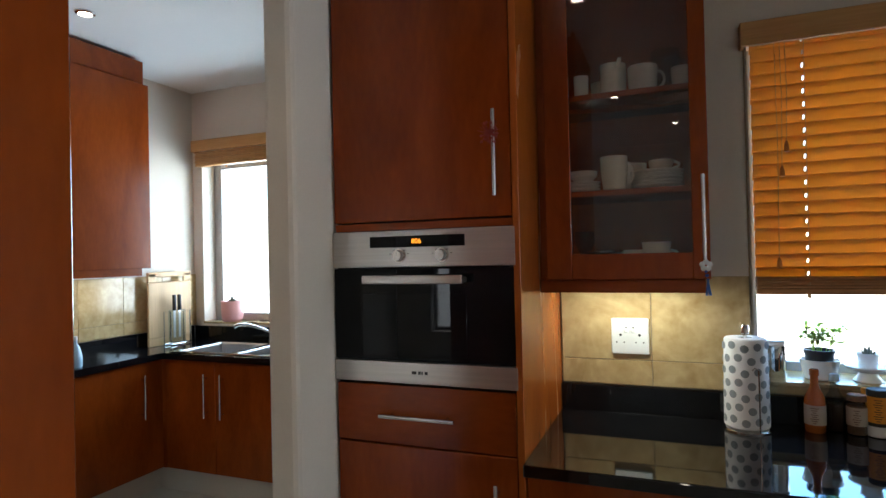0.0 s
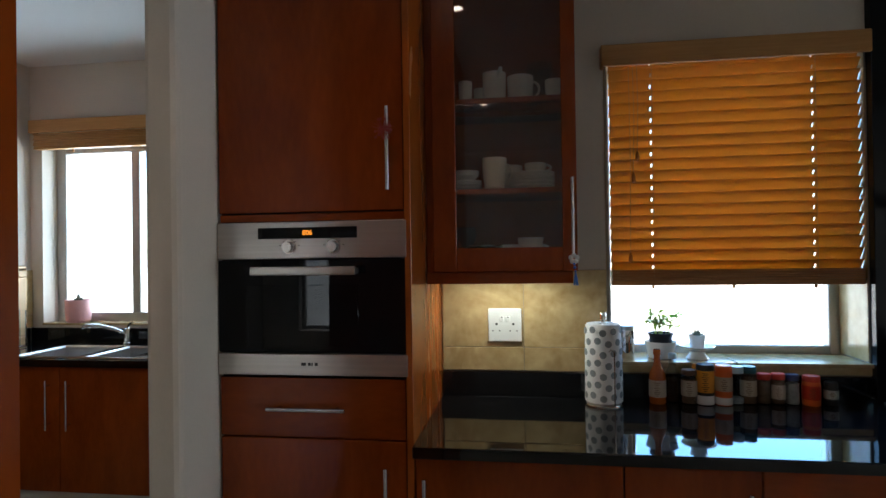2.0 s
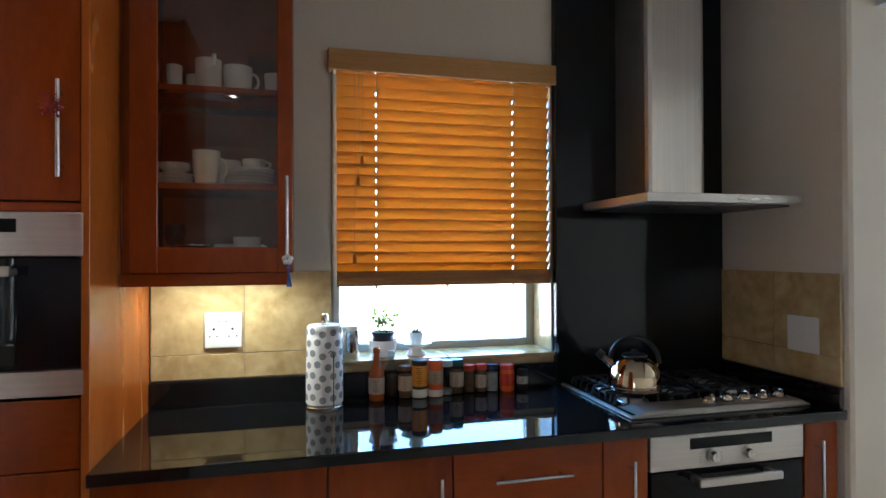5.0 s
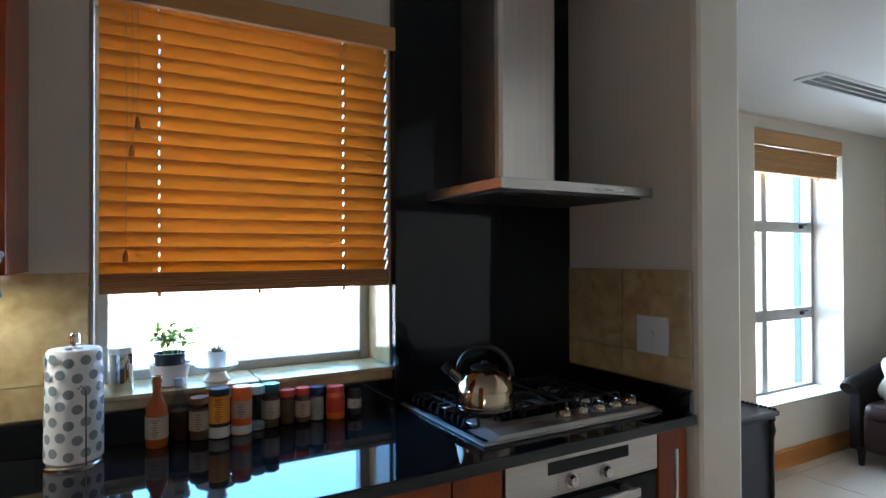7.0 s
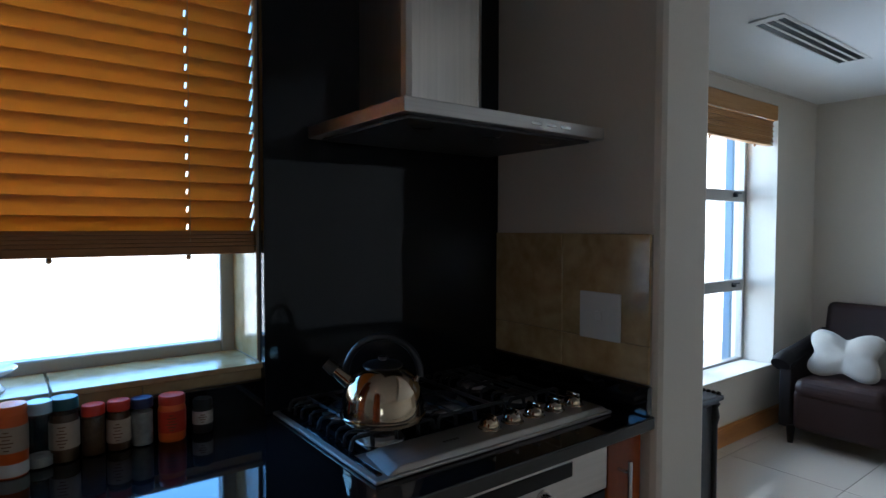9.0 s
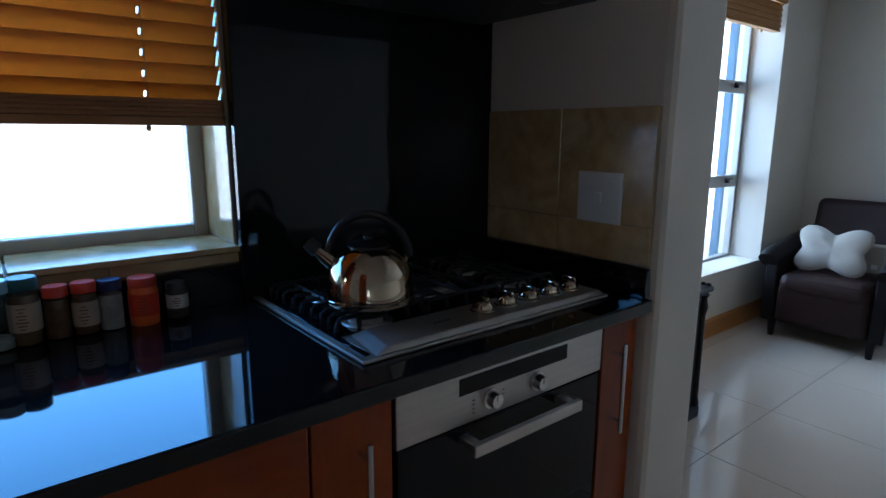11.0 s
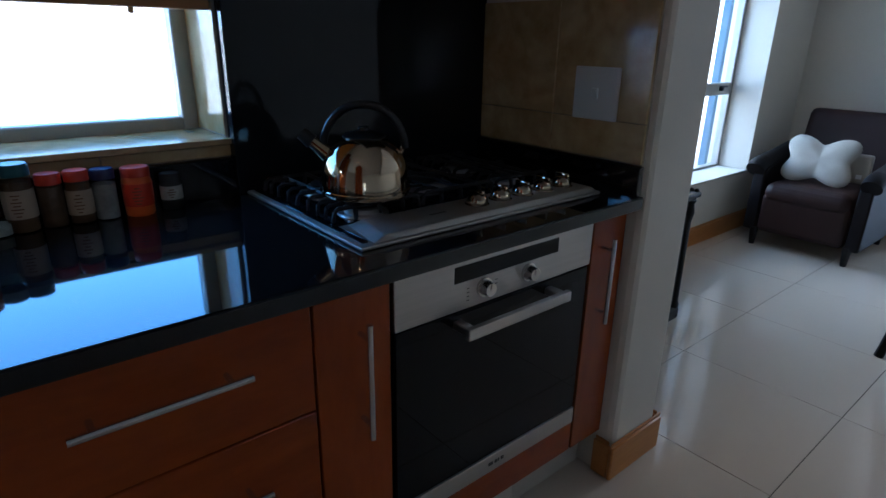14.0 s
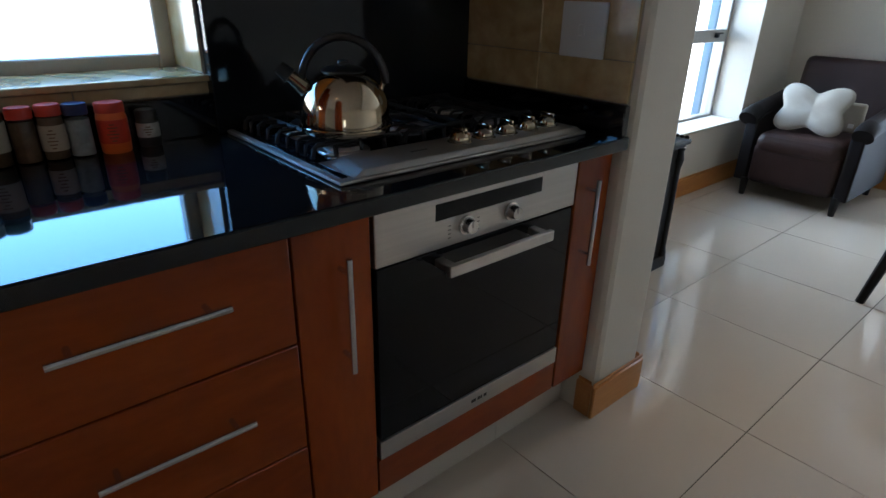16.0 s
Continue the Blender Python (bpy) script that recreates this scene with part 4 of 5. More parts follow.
sp = part("spout", rod(B(), a * 0.062 + Vector((0, 0, 0.072)), a * 0.114 + Vector((0, 0, 0.114)), 0.021, 18, 0.013), KETTLE, kt, "short steel spout")
part("whistle", rod(B(), a * 0.110 + Vector((0, 0, 0.111)), a * 0.131 + Vector((0, 0, 0.129)), 0.0165, 16, 0.014), BLACK, sp, "black whistle cap")
pts = [a * (0.086 * math.cos(q)) + Vector((0, 0, 0.100 + 0.090 * math.sin(q))) for q in [math.pi * k / 16 for k in range(17)]]
part("handle", tube(B(), pts, 0.0085, 10), BLACK, kt, "black arched handle")
for sgn in (-1, 1):
    part("bracket", rod(B(), a * (0.074 * sgn) + Vector((0, 0, 0.082)), a * (0.086 * sgn) + Vector((0, 0, 0.116)), 0.006, 10), KETTLE, kt)

# ---- extractor hood ----
hd = thing("extractor_hood", (1.79, 2.484, 1.60), "chimney extractor hood in brushed steel on the splashback", "hood")
t = B()
box(t, -0.308, 0.333, -0.466, -0.001, 0.004, 0.036, 0.003, 2)
part("canopy", t, STEEL, hd, "flat brushed steel canopy")
part("filter_panel", box(B(), -0.280, 0.304, -0.438, -0.03, -0.003, 0.004, 0.001, 1), mat("grease_filter", (0.10, 0.10, 0.10), 0.45, 0.8, vary=0.3, scale=70), hd, "dark mesh grease filter")
rr = 0.02
t = B()
upright(t, [(-0.152, -0.001), (-0.152, -0.234 + rr), (-0.152 + rr * 0.3, -0.234 + rr * 0.3), (-0.152 + rr, -0.234), (0.108 - rr, -0.234), (0.108 - rr * 0.3, -0.234 + rr * 0.3), (0.108, -0.234 + rr), (0.108, -0.001)], 0.036, 1.11)
part("chimney", t, STEEL_V, hd, "upright brushed steel chimney")
for x in (-0.205, 0.0, 0.20):
    part("hood_lamp", lathe(B(), [(0, -0.010), (0.022, -0.010), (0.030, -0.004), (0.030, -0.002), (0, -0.002)], x, -0.385, 18), GLASS, hd, "unlit round hood lamp")
t = B()
for k in range(3):
    box(t, 0.055 + k * 0.052, 0.090 + k * 0.052, -0.4675, -0.465, 0.016, 0.024, 0.001, 1)
part("button", t, CHROME, hd)
t = B()
for k, wd in enumerate((0.011, 0.004, 0.008, 0.004, 0.009)):
    box(t, -0.09 + k * 0.0105, -0.09 + k * 0.0105 + wd, -0.2355, -0.233, 0.046, 0.055)
part("badge", t, BLACK, hd, "small dark maker's mark", False)


# ---- switches and sockets ----
so = thing("wall_socket", (0.064, 2.513, 1.154), "white double wall socket with two rocker switches", "socket")
part("plate", box(B(), -0.064, 0.064, -0.011, 0.0, -0.064, 0.064, 0.004, 2), WHITE_PLASTIC, so)
for x in (-0.012, 0.012):
    part("rocker", box(B(), x - 0.008, x + 0.008, -0.016, -0.010, 0.012, 0.034, 0.002, 1), WHITE_PLASTIC, so)
hole = B()
for x, z, q in ((-0.032, 0.004, 0.0048), (0.032, 0.004, 0.0048), (-0.046, -0.022, 0.0027), (-0.020, -0.022, 0.0027), (0.020, -0.022, 0.0027), (0.046, -0.022, 0.0027)):
    rod(hole, (x, -0.0105, z), (x, -0.0118, z), q, 12)
part("pin_hole", hole, BLACK, so)
part("rocker_mark", box(box(B(), -0.016, -0.008, -0.0165, -0.0158, 0.030, 0.033), 0.008, 0.016, -0.0165, -0.0158, 0.030, 0.033), BLACK, so, "", False)
sw = thing("cooker_switch", (2.158, 2.050, 1.124), "square white cooker switch plate on tiles", "switch")
part("plate", box(B(), -0.009, 0.0, -0.068, 0.068, -0.066, 0.066, 0.003, 2), WHITE_PLASTIC, sw)
part("rocker", box(B(), -0.014, -0.008, -0.010, 0.010, -0.014, 0.014, 0.002, 1), WHITE_PLASTIC, sw)
part("neon", box(B(), -0.0148, -0.0135, -0.005, 0.005, 0.003, 0.009), WHITE_PLASTIC, sw, "", False)


# ---- paper towel on its stand ----
pt = thing("paper_towel_holder", (0.420, 2.415, TOP), "paper towel roll with grey printed dots on a steel stand", "paper towel")
part("base", lathe(B(), [(0, 0.0), (0.074, 0.0), (0.074, 0.004), (0.070, 0.007), (0, 0.007)], 0, 0, 28), CHROME, pt, "round wire steel base")
part("post", rod(B(), (0, 0, 0.006), (0, 0, 0.315), 0.006, 12), CHROME, pt)
part("finial", lathe(B(), [(0.007, 0.300), (0.013, 0.304), (0.013, 0.322), (0.009, 0.330), (0, 0.333)], 0, 0, 16), CHROME, pt)
rl = B()
R = 0.066
lathe(rl, [(0.021, 0.010), (R - 0.004, 0.010), (R, 0.014), (R - 0.001, 0.15), (R - 0.004, 0.284), (R - 0.008, 0.290), (0.021, 0.290), (0.021, 0.010)], 0, 0, 40)
roll = part("paper_roll", rl, PAPER, pt, "white quilted paper roll with grey dots")
rows = 7
for i in range(rows):
    for k in range(11):
        a0 = 2 * math.pi * (k + 0.5 * (i % 2)) / 11
        zc = 0.036 + i * 0.0385 + 0.006 * math.sin(k * 2.1)
        rad = 0.0125
        dm = B()
        vs = []
        c = dm.verts.new((math.cos(a0) * (R + 0.0006), math.sin(a0) * (R + 0.0006), zc))
        for q in range(12):
            t = 2 * math.pi * q / 12
            a = a0 + rad * math.cos(t) / R
            vs.append(dm.verts.new((math.cos(a) * (R + 0.0006), math.sin(a) * (R + 0.0006), zc + rad * math.sin(t))))
        for q in range(12):
            dm.faces.new([c, vs[q], vs[(q + 1) % 12]])
        part("printed_dot", dm, DOT, roll, "", False)
part("tension_arm", tube(B(), [(0.028, -0.072, 0.006), (0.028, -0.074, 0.10), (0.028, -0.073, 0.198), (0.018, -0.073, 0.206), (0.010, -0.073, 0.198)], 0.0022, 7), CHROME, pt)


# ---- bottles and jars along the wall ----
def jar(name, x, y, r, h, body, cap, cap_h, label, cat, lab=None, shape="jar", lab_mat=None, fill=None, base=None):
    t = thing(name, (x, y, TOP), label, cat)
    h, cap_h = h * 0.9, cap_h * 0.85
    hb = h - cap_h
    if shape == "bottle":
        prof = [(0, 0), (r * 0.9, 0), (r, 0.005), (r, hb * 0.52), (r * 0.94, hb * 0.62), (r * 0.5, hb * 0.78), (r * 0.40, hb * 0.84), (r * 0.38, hb), (0, hb)]
        cr = r * 0.46
    else:
        prof = [(0, 0), (r * 0.92, 0), (r, 0.004), (r, hb - 0.010), (r * 0.93, hb - 0.003), (r * 0.88, hb), (0, hb)]
        cr = r * 0.97
    part("body", lathe(B(), prof, 0, 0, 22), body, t)
    if fill:
        fm, fh = fill
        part("contents", lathe(B(), [(0, 0.003), (r * 0.93, 0.003), (r * 0.93, fh), (0, fh + 0.003)], 0, 0, 20), fm, t)
    cp = B()
    lathe(cp, [(0, hb - 0.001), (cr, hb - 0.001), (cr, h - 0.003), (cr - 0.002, h), (0, h)], 0, 0, 22)
    part("cap", cp, cap, t, "screw cap")
    if base:
        part("base_band", lathe(B(), [(r * 0.9, 0.0005), (r + 0.0006, 0.004), (r + 0.0006, base[1]), (r * 0.99, base[1])], 0, 0, 22), base[0], t)
    if lab:
        z0, z1 = lab
        lb = B()
        lathe(lb, [(r * 0.99, z0), (r + 0.0008, z0), (r + 0.0008, z1), (r * 0.99, z1)], 0, 0, 24)
        lp = part("paper_label", lb, lab_mat, t)
        pr = B()
        n = max(3, int((z1 - z0) / 0.0075))
        for k in range(n):
            zz = z0 + 0.005 + k * (z1 - z0 - 0.008) / n
            half = 0.16 + 0.22 * ((k * 7) % 5) / 4
            vs = []
            for q in range(7):
                a = -math.pi / 2 - 0.25 + half * (q / 3 - 1)
                rr_ = r + 0.0014
                vs.append((pr.verts.new((rr_ * math.cos(a), rr_ * math.sin(a), zz)), pr.verts.new((rr_ * math.cos(a), rr_ * math.sin(a), zz + 0.0022))))
            for (a0, b0), (a1, b1) in zip(vs, vs[1:]):
                pr.faces.new([a0, a1, b1, b0])
        part("print", pr, SPICE if lab_mat is not LABEL_ORANGE else LABEL_BLACK, lp, "", False)
    return t


ROW = 2.452
jar("hot_sauce_bottle", 0.612, ROW - 0.01, 0.029, 0.215, RED_BOTTLE, RED_BOTTLE, 0.022, "red hot sauce bottle with a cream label", "bottle", (0.025, 0.085), "bottle", LABEL_CREAM)
jar("vinegar_bottle", 0.672, ROW + 0.022, 0.030, 0.195, BOTTLE_GLASS, PALE_BLUE, 0.024, "clear glass bottle half full of dark sauce", "bottle", None, "bottle", None, (DARK_SAUCE, 0.085))
jar("glass_jar", 0.722, ROW - 0.008, 0.027, 0.135, BOTTLE_GLASS, SPICE, 0.020, "clear glass jar of brown spice with a printed label", "jar", (0.03, 0.085), "jar", LABEL_CREAM, (SPICE, 0.09))
star = jar("star_cap_bottle", 0.752, ROW + 0.028, 0.022, 0.150, BOTTLE_GLASS, LABEL_ORANGE, 0.018, "small bottle with a gold star cap", "bottle", None, "bottle", None, (DARK_SAUCE, 0.06))
jar("supplement_bottle", 0.775, ROW - 0.012, 0.030, 0.158, LABEL_BLACK, LABEL_BLACK, 0.026, "black and orange labelled bottle with white base", "bottle", (0.045, 0.122), "jar", LABEL_ORANGE, None, (WHITE_PLASTIC, 0.034))
jar("orange_spice_tub", 0.838, ROW - 0.010, 0.029, 0.155, ORANGE, ORANGE, 0.020, "orange plastic tub with a dark label and white base", "jar", (0.050, 0.100), "jar", LABEL_CREAM, None, (WHITE_PLASTIC, 0.028))
jar("salt_grinder", 0.885, ROW + 0.005, 0.026, 0.148, BOTTLE_GLASS, PALE_BLUE, 0.026, "clear jar with pale blue lid, nearly empty", "jar", None, "jar", None, (SALT, 0.022))
jar("herb_jar", 0.928, ROW + 0.010, 0.027, 0.148, BOTTLE_GLASS, TEAL_CAP, 0.026, "glass herb jar with teal screw lid", "jar", (0.030, 0.085), "jar", LABEL_CREAM, (SPICE, 0.10))
jar("spice_jar", 0.980, ROW + 0.012, 0.0235, 0.120, BOTTLE_GLASS, RED_CAP, 0.024, "small spice jar with red lid", "jar", None, "jar", None, (SPICE, 0.082))
jar("spice_jar", 1.028, ROW + 0.012, 0.0235, 0.121, BOTTLE_GLASS, RED_CAP, 0.024, "small spice jar with red lid and cream label", "jar", (0.02, 0.07), "jar", LABEL_CREAM, (SPICE, 0.085))
jar("spice_jar", 1.074, ROW + 0.012, 0.0235, 0.118, BOTTLE_GLASS, BLUE_CAP, 0.024, "small jar of grey salt with dark blue lid", "jar", None, "jar", None, (SALT, 0.075))
jar("paprika_tub", 1.135, ROW + 0.008, 0.029, 0.115, ORANGE, RED_CAP, 0.022, "squat orange-red spice tub with a label", "jar", (0.022, 0.070), "jar", RED_CAP)
jar("spice_jar", 1.205, ROW + 0.020, 0.0225, 0.088, LABEL_BLACK, BLACK, 0.020, "little black-lidded jar with grey label", "jar", (0.022, 0.052), "jar", SALT)

# ---- things on the kitchen sill ----
SILL = 1.019
t = thing("steel_canister", (0.528, 2.585, SILL), "brushed steel canister on the sill", "canister")
part("body", lathe(B(), [(0, 0), (0.031, 0), (0.032, 0.003), (0.032, 0.108), (0, 0.108)], 0, 0, 28), CHROME, t)
part("lid", lathe(B(), [(0, 0.108), (0.033, 0.108), (0.033, 0.122), (0.030, 0.126), (0, 0.127)], 0, 0, 28), STEEL, t)

pp = thing("potted_herb", (0.657, 2.588, SILL), "leafy green herb in a black pot inside a white bowl", "potted plant")
part("bowl", lathe(B(), [(0, 0), (0.040, 0), (0.046, 0.004), (0.058, 0.060), (0.060, 0.066), (0.057, 0.066), (0.043, 0.008), (0, 0.006)], 0, 0, 32), CERAMIC, pp, "white ceramic bowl")
part("inner_pot", lathe(B(), [(0, 0.010), (0.034, 0.010), (0.044, 0.088), (0.047, 0.088), (0.047, 0.098), (0.043, 0.098), (0.041, 0.082), (0, 0.082)], 0, 0, 28), BLACK, pp, "black plastic nursery pot")
part("soil", lathe(B(), [(0, 0.091), (0.041, 0.087)], 0, 0, 20), SOIL, pp)
rnd = random.Random(11)
stems = B()
tips = []
for k in range(17):
    a, q = rnd.uniform(0, 6.28), rnd.uniform(0.012, 0.07)
    tip = Vector((q * math.cos(a) + 0.006, 0.7 * q * math.sin(a), 0.088 + rnd.uniform(0.045, 0.12) * (1 - q * 4.5)))
    mid = tip * 0.5 + Vector((0, 0, 0.058))
    tube(stems, [(0.4 * tip.x, 0.4 * tip.y, 0.085), mid, tip], 0.0011, 5)
    tips += [tip, mid.lerp(tip, 0.6), mid]
part("stem", stems, LEAF, pp)


def leaf(bm, base, way, L, wd):
    way = way.normalized()
    side = way.cross(Vector((0, 0, 1))).normalized()
    nrm = side.cross(way)
    pts = [(0, 0), (0.3, 0.8), (0.6, 1.0), (0.85, 0.55), (1.0, 0)]
    mid = [bm.verts.new(base + way * (L * u) - nrm * (0.10 * L * u * u)) for u, _ in pts]
    for s in (-1, 1):
        edge = [bm.verts.new(base + way * (L * u) + side * (s * wd * v) + nrm * (0.12 * L * v - 0.10 * L * u * u)) for u, v in pts[1:4]]
        bm.faces.new([mid[0], mid[1], edge[0]])
        bm.faces.new([mid[1], mid[2], edge[1], edge[0]])
        bm.faces.new([mid[2], mid[3], edge[2], edge[1]])
        bm.faces.new([mid[3], mid[4], edge[2]])


for tip in tips:
    lf = B()
    for q in range(rnd.randint(3, 5)):
        leaf(lf, tip, Vector((rnd.uniform(-1, 1), rnd.uniform(-1, 1), rnd.uniform(-0.3, 0.7))), rnd.uniform(0.016, 0.026), rnd.uniform(0.005, 0.008))
    part("leaf", lf, LEAF, pp)

sc = thing("potted_succulent", (0.790, 2.582, SILL), "grey-green succulent in a white pot on a saucer", "potted plant")
part("saucer", lathe(B(), [(0, 0.030), (0.030, 0.030), (0.058, 0.042), (0.064, 0.048), (0.062, 0.051), (0.030, 0.036), (0, 0.036)], 0, 0, 28), CERAMIC, sc, "white saucer")
part("saucer_foot", lathe(B(), [(0, 0), (0.040, 0), (0.042, 0.003), (0.028, 0.022), (0.028, 0.030), (0, 0.030)], 0, 0, 28), CERAMIC, sc, "upturned white bowl under the saucer")
part("pot", lathe(B(), [(0, 0.036), (0.024, 0.036), (0.031, 0.088), (0.033, 0.092), (0.030, 0.092), (0.028, 0.082), (0, 0.082)], 0, 0, 24), CERAMIC, sc, "small white pot")
sl = B()
for k in range(16):
    a = k * 2.4
    q = 0.006 + 0.0011 * k
    rod(sl, (q * 0.5 * math.cos(a), q * 0.5 * math.sin(a), 0.082), (q * 1.2 * math.cos(a), q * 1.2 * math.sin(a), 0.116 - 0.0008 * k), 0.0045, 6, 0.0012)
part("rosette", sl, SUCCULENT, sc)

# ---- tall cabinet beside the scullery opening ----
fc = thing("tall_cabinet", (-0.56, 0.38, 0.0), "tall cherry-veneered cabinet side beside the doorway", "cabinet")
part("side_panel", box(B(), -0.286, -0.266, 0.00, 0.685, 0.0, 2.70, 0.002, 1), CHERRY, fc, "orange-brown cherry end panel")
part("carcass", box(B(), -0.87, -0.287, 0.00, 0.66, 0.10, 2.68), SHADOW_GAP, fc, "", False)
part("door", box(B(), -0.868, -0.288, 0.662, 0.682, 0.12, 2.68, 0.002, 1), CHERRY, fc)
part("plinth", box(B(), -0.86, -0.296, 0.02, 0.64, 0.0, 0.10), SHADOW_GAP, fc, "", False)
loc(fc)

# ---- scullery ----
sw_ = B()
upright(sw_, [(-3.128, 1.55), (-2.795, 1.55), (-2.795, 3.085), (-2.720, 3.085), (-2.720, 3.695), (-3.128, 3.695)], TOP - 0.04, TOP)
box(sw_, -2.720, -2.000, 3.085, 3.155, TOP - 0.04, TOP)
box(sw_, -2.720, -2.000, 3.525, 3.695, TOP - 0.04, TOP)
box(sw_, -2.000, -0.892, 3.085, 3.695, TOP - 0.04, TOP)
tagged(part("scullery_worktop", sw_, GRANITE), "black granite corner worktop in the scullery", "worktop")
u = B()
box(u, -3.110, -0.892, 3.675, 3.695, TOP + 0.001, 0.978, 0.002, 1)
tagged(part("scullery_upstand", u, GRANITE), "black granite upstand below the scullery window", "upstand")
u = B()
box(u, -3.128, -3.109, 1.55, 3.674, TOP + 0.001, 0.978, 0.002, 1)
tagged(part("scullery_upstand", u, GRANITE), "black granite upstand on the scullery side wall", "upstand")


def plain_base(name, x0, x1, y0, y1, face, splits, handles, label):
    """Base cabinet whose doors lie in the plane face=('x'|'y', value)."""
    c = thing(name, ((x0 + x1) / 2, (y0 + y1) / 2, 0.0), label, "cabinet")
    part("carcass", box(B(), x0, x1, y0, y1, 0.15, 0.72), SHADOW_GAP, c, "", False)
    part("top_rail", box(B(), x0, x1, y0, y0 + 0.018, 0.721, 0.848), SHADOW_GAP, c, "", False)
    ax, v = face
    for a, b in splits:
        if ax == "y":
            d = part("door", box(B(), a + 0.002, b - 0.002, v, v + 0.019, 0.156, 0.838, 0.002, 1), CHERRY, c)
        else:
            d = part("door", box(B(), v - 0.019, v, a + 0.002, b - 0.002, 0.156, 0.838, 0.002, 1), CHERRY, c)
        for hx in handles:
            if a < hx < b:
                if ax == "y":
                    bar_handle(d, (hx, v, 0.50), (hx, v, 0.77), (0, -0.032, 0))
                else:
                    bar_handle(d, (v, hx, 0.50), (v, hx, 0.77), (0.032, 0, 0))
    if ax == "y":
        part("plinth", box(B(), x0 - 0.115, x1, v + 0.045, v + 0.055, 0, 0.149), PORCELAIN, c, "", False)
        part("corner_post", box(B(), x0 - 0.050, x0 + 0.001, v - 0.004, v + 0.024, 0.156, 0.846, 0.001, 1), CHERRY, c)
    else:
        part("plinth", box(B(), x0, x1 - 0.06, y0, y1 + 0.028, 0, 0.149), PORCELAIN, c, "", False)
    loc(c)
    return c


plain_base("scullery_base_cabinet", -3.110, -2.840, 1.56, 3.12, ("x", -2.815), [(1.58, 2.40), (2.40, 3.11)], (2.945, 1.66), "cherry base cabinet along the scullery side")
plain_base("sink_cabinet", -2.790, -0.90, 3.13, 3.66, ("y", 3.105), [(-2.790, -2.395), (-2.395, -1.860), (-1.860, -1.330), (-1.330, -0.90)], (-2.455, -2.330, -1.810, -1.270), "cherry sink cabinet below the scullery window")

sk = thing("double_sink", (-2.260, 3.34, TOP), "stainless steel double bowl sink with drainer", "sink")
rim = B()
X0, X1, Y0, Y1 = -0.50, 0.50, -0.225, 0.225
bowls = ((-0.46, -0.06, -0.185, 0.185), (-0.02, 0.26, -0.185, 0.185))
box(rim, X0, X1, Y0, bowls[0][2], 0.0005, 0.007, 0.002, 1)
box(rim, X0, X1, bowls[0][3], Y1, 0.0005, 0.007, 0.002, 1)
box(rim, X0, bowls[0][0], -0.185, 0.185, 0.0005, 0.007)
box(rim, bowls[0][1], bowls[1][0], -0.185, 0.185, 0.0005, 0.007)
box(rim, bowls[1][1], X1, -0.185, 0.185, 0.0005, 0.007)
part("rim", rim, CHROME, sk, "polished steel rim")
for a, b, c0, d0 in bowls:
    bw = B()
    vs = [[bw.verts.new((x, y, z)) for x, y in ((a + k, c0 + k), (b - k, c0 + k), (b - k, d0 - k), (a + k, d0 - k))] for k, z in ((0, 0.006), (0.006, -0.004), (0.012, -0.11), (0.03, -0.15))]
    for r0, r1 in zip(vs, vs[1:]):
        for k in range(4):
            bw.faces.new([r0[k], r0[(k + 1) % 4], r1[(k + 1) % 4], r1[k]])
    bw.faces.new(vs[-1])
    part("bowl", bw, STEEL, sk, "steel sink bowl", False)
tp = thing("sink_tap", (-2.380, 3.635, TOP), "chrome single-lever sink tap with angled spout", "tap")
part("base", lathe(B(), [(0, 0), (0.026, 0), (0.026, 0.008), (0.020, 0.014), (0.020, 0.085), (0.016, 0.10), (0, 0.104)], 0, 0, 20), CHROME, tp)
part("spout", tube(B(), [(0, 0, 0.06), (-0.05, -0.05, 0.10), (-0.11, -0.11, 0.13), (-0.16, -0.155, 0.135), (-0.18, -0.17, 0.125)], 0.012, 12), CHROME, tp)
part("lever", tube(B(), [(0, 0, 0.10), (0.02, -0.01, 0.125), (0.055, -0.03, 0.145)], 0.006, 8), CHROME, tp)

cb = thing("cutting_board", (-3.060, 3.40, TOP), "pale bamboo cutting board leaning against the wall", "cutting board")
t = B()
box(t, -0.010, 0.010, -0.185, 0.185, 0.055, 0.435, 0.008, 2)
box(t, -0.010, 0.010, -0.185, -0.120, 0.435, 0.495, 0.004, 1)
box(t, -0.010, 0.010, 0.120, 0.185, 0.435, 0.495, 0.004, 1)
box(t, -0.010, 0.010, -0.185, 0.185, 0.468, 0.505, 0.008, 2)
box(t, -0.010, 0.010, -0.185, 0.185, 0.001, 0.056, 0.004, 1)
part("board", t, BOARD, cb, "bamboo board with a handle slot")
kb = thing("knife_block", (-2.995, 3.40, TOP), "clear acrylic and wire block holding black-handled knives", "knife block")
t = B()
for y in (-0.085, 0.085):
    tube(t, [(-0.03, y, 0.004), (-0.03, y, 0.23), (0.03, y, 0.23), (0.03, y, 0.004)], 0.004, 6)
tube(t, [(-0.03, -0.085, 0.01), (-0.03, 0.085, 0.01)], 0.004, 6)
tube(t, [(0.03, -0.085, 0.01), (0.03, 0.085, 0.01)], 0.004, 6)
part("wire_stand", t, CHROME, kb)
part("acrylic_body", box(B(), -0.025, 0.025, -0.055, 0.055, 0.012, 0.24, 0.004, 1), BOTTLE_GLASS, kb)
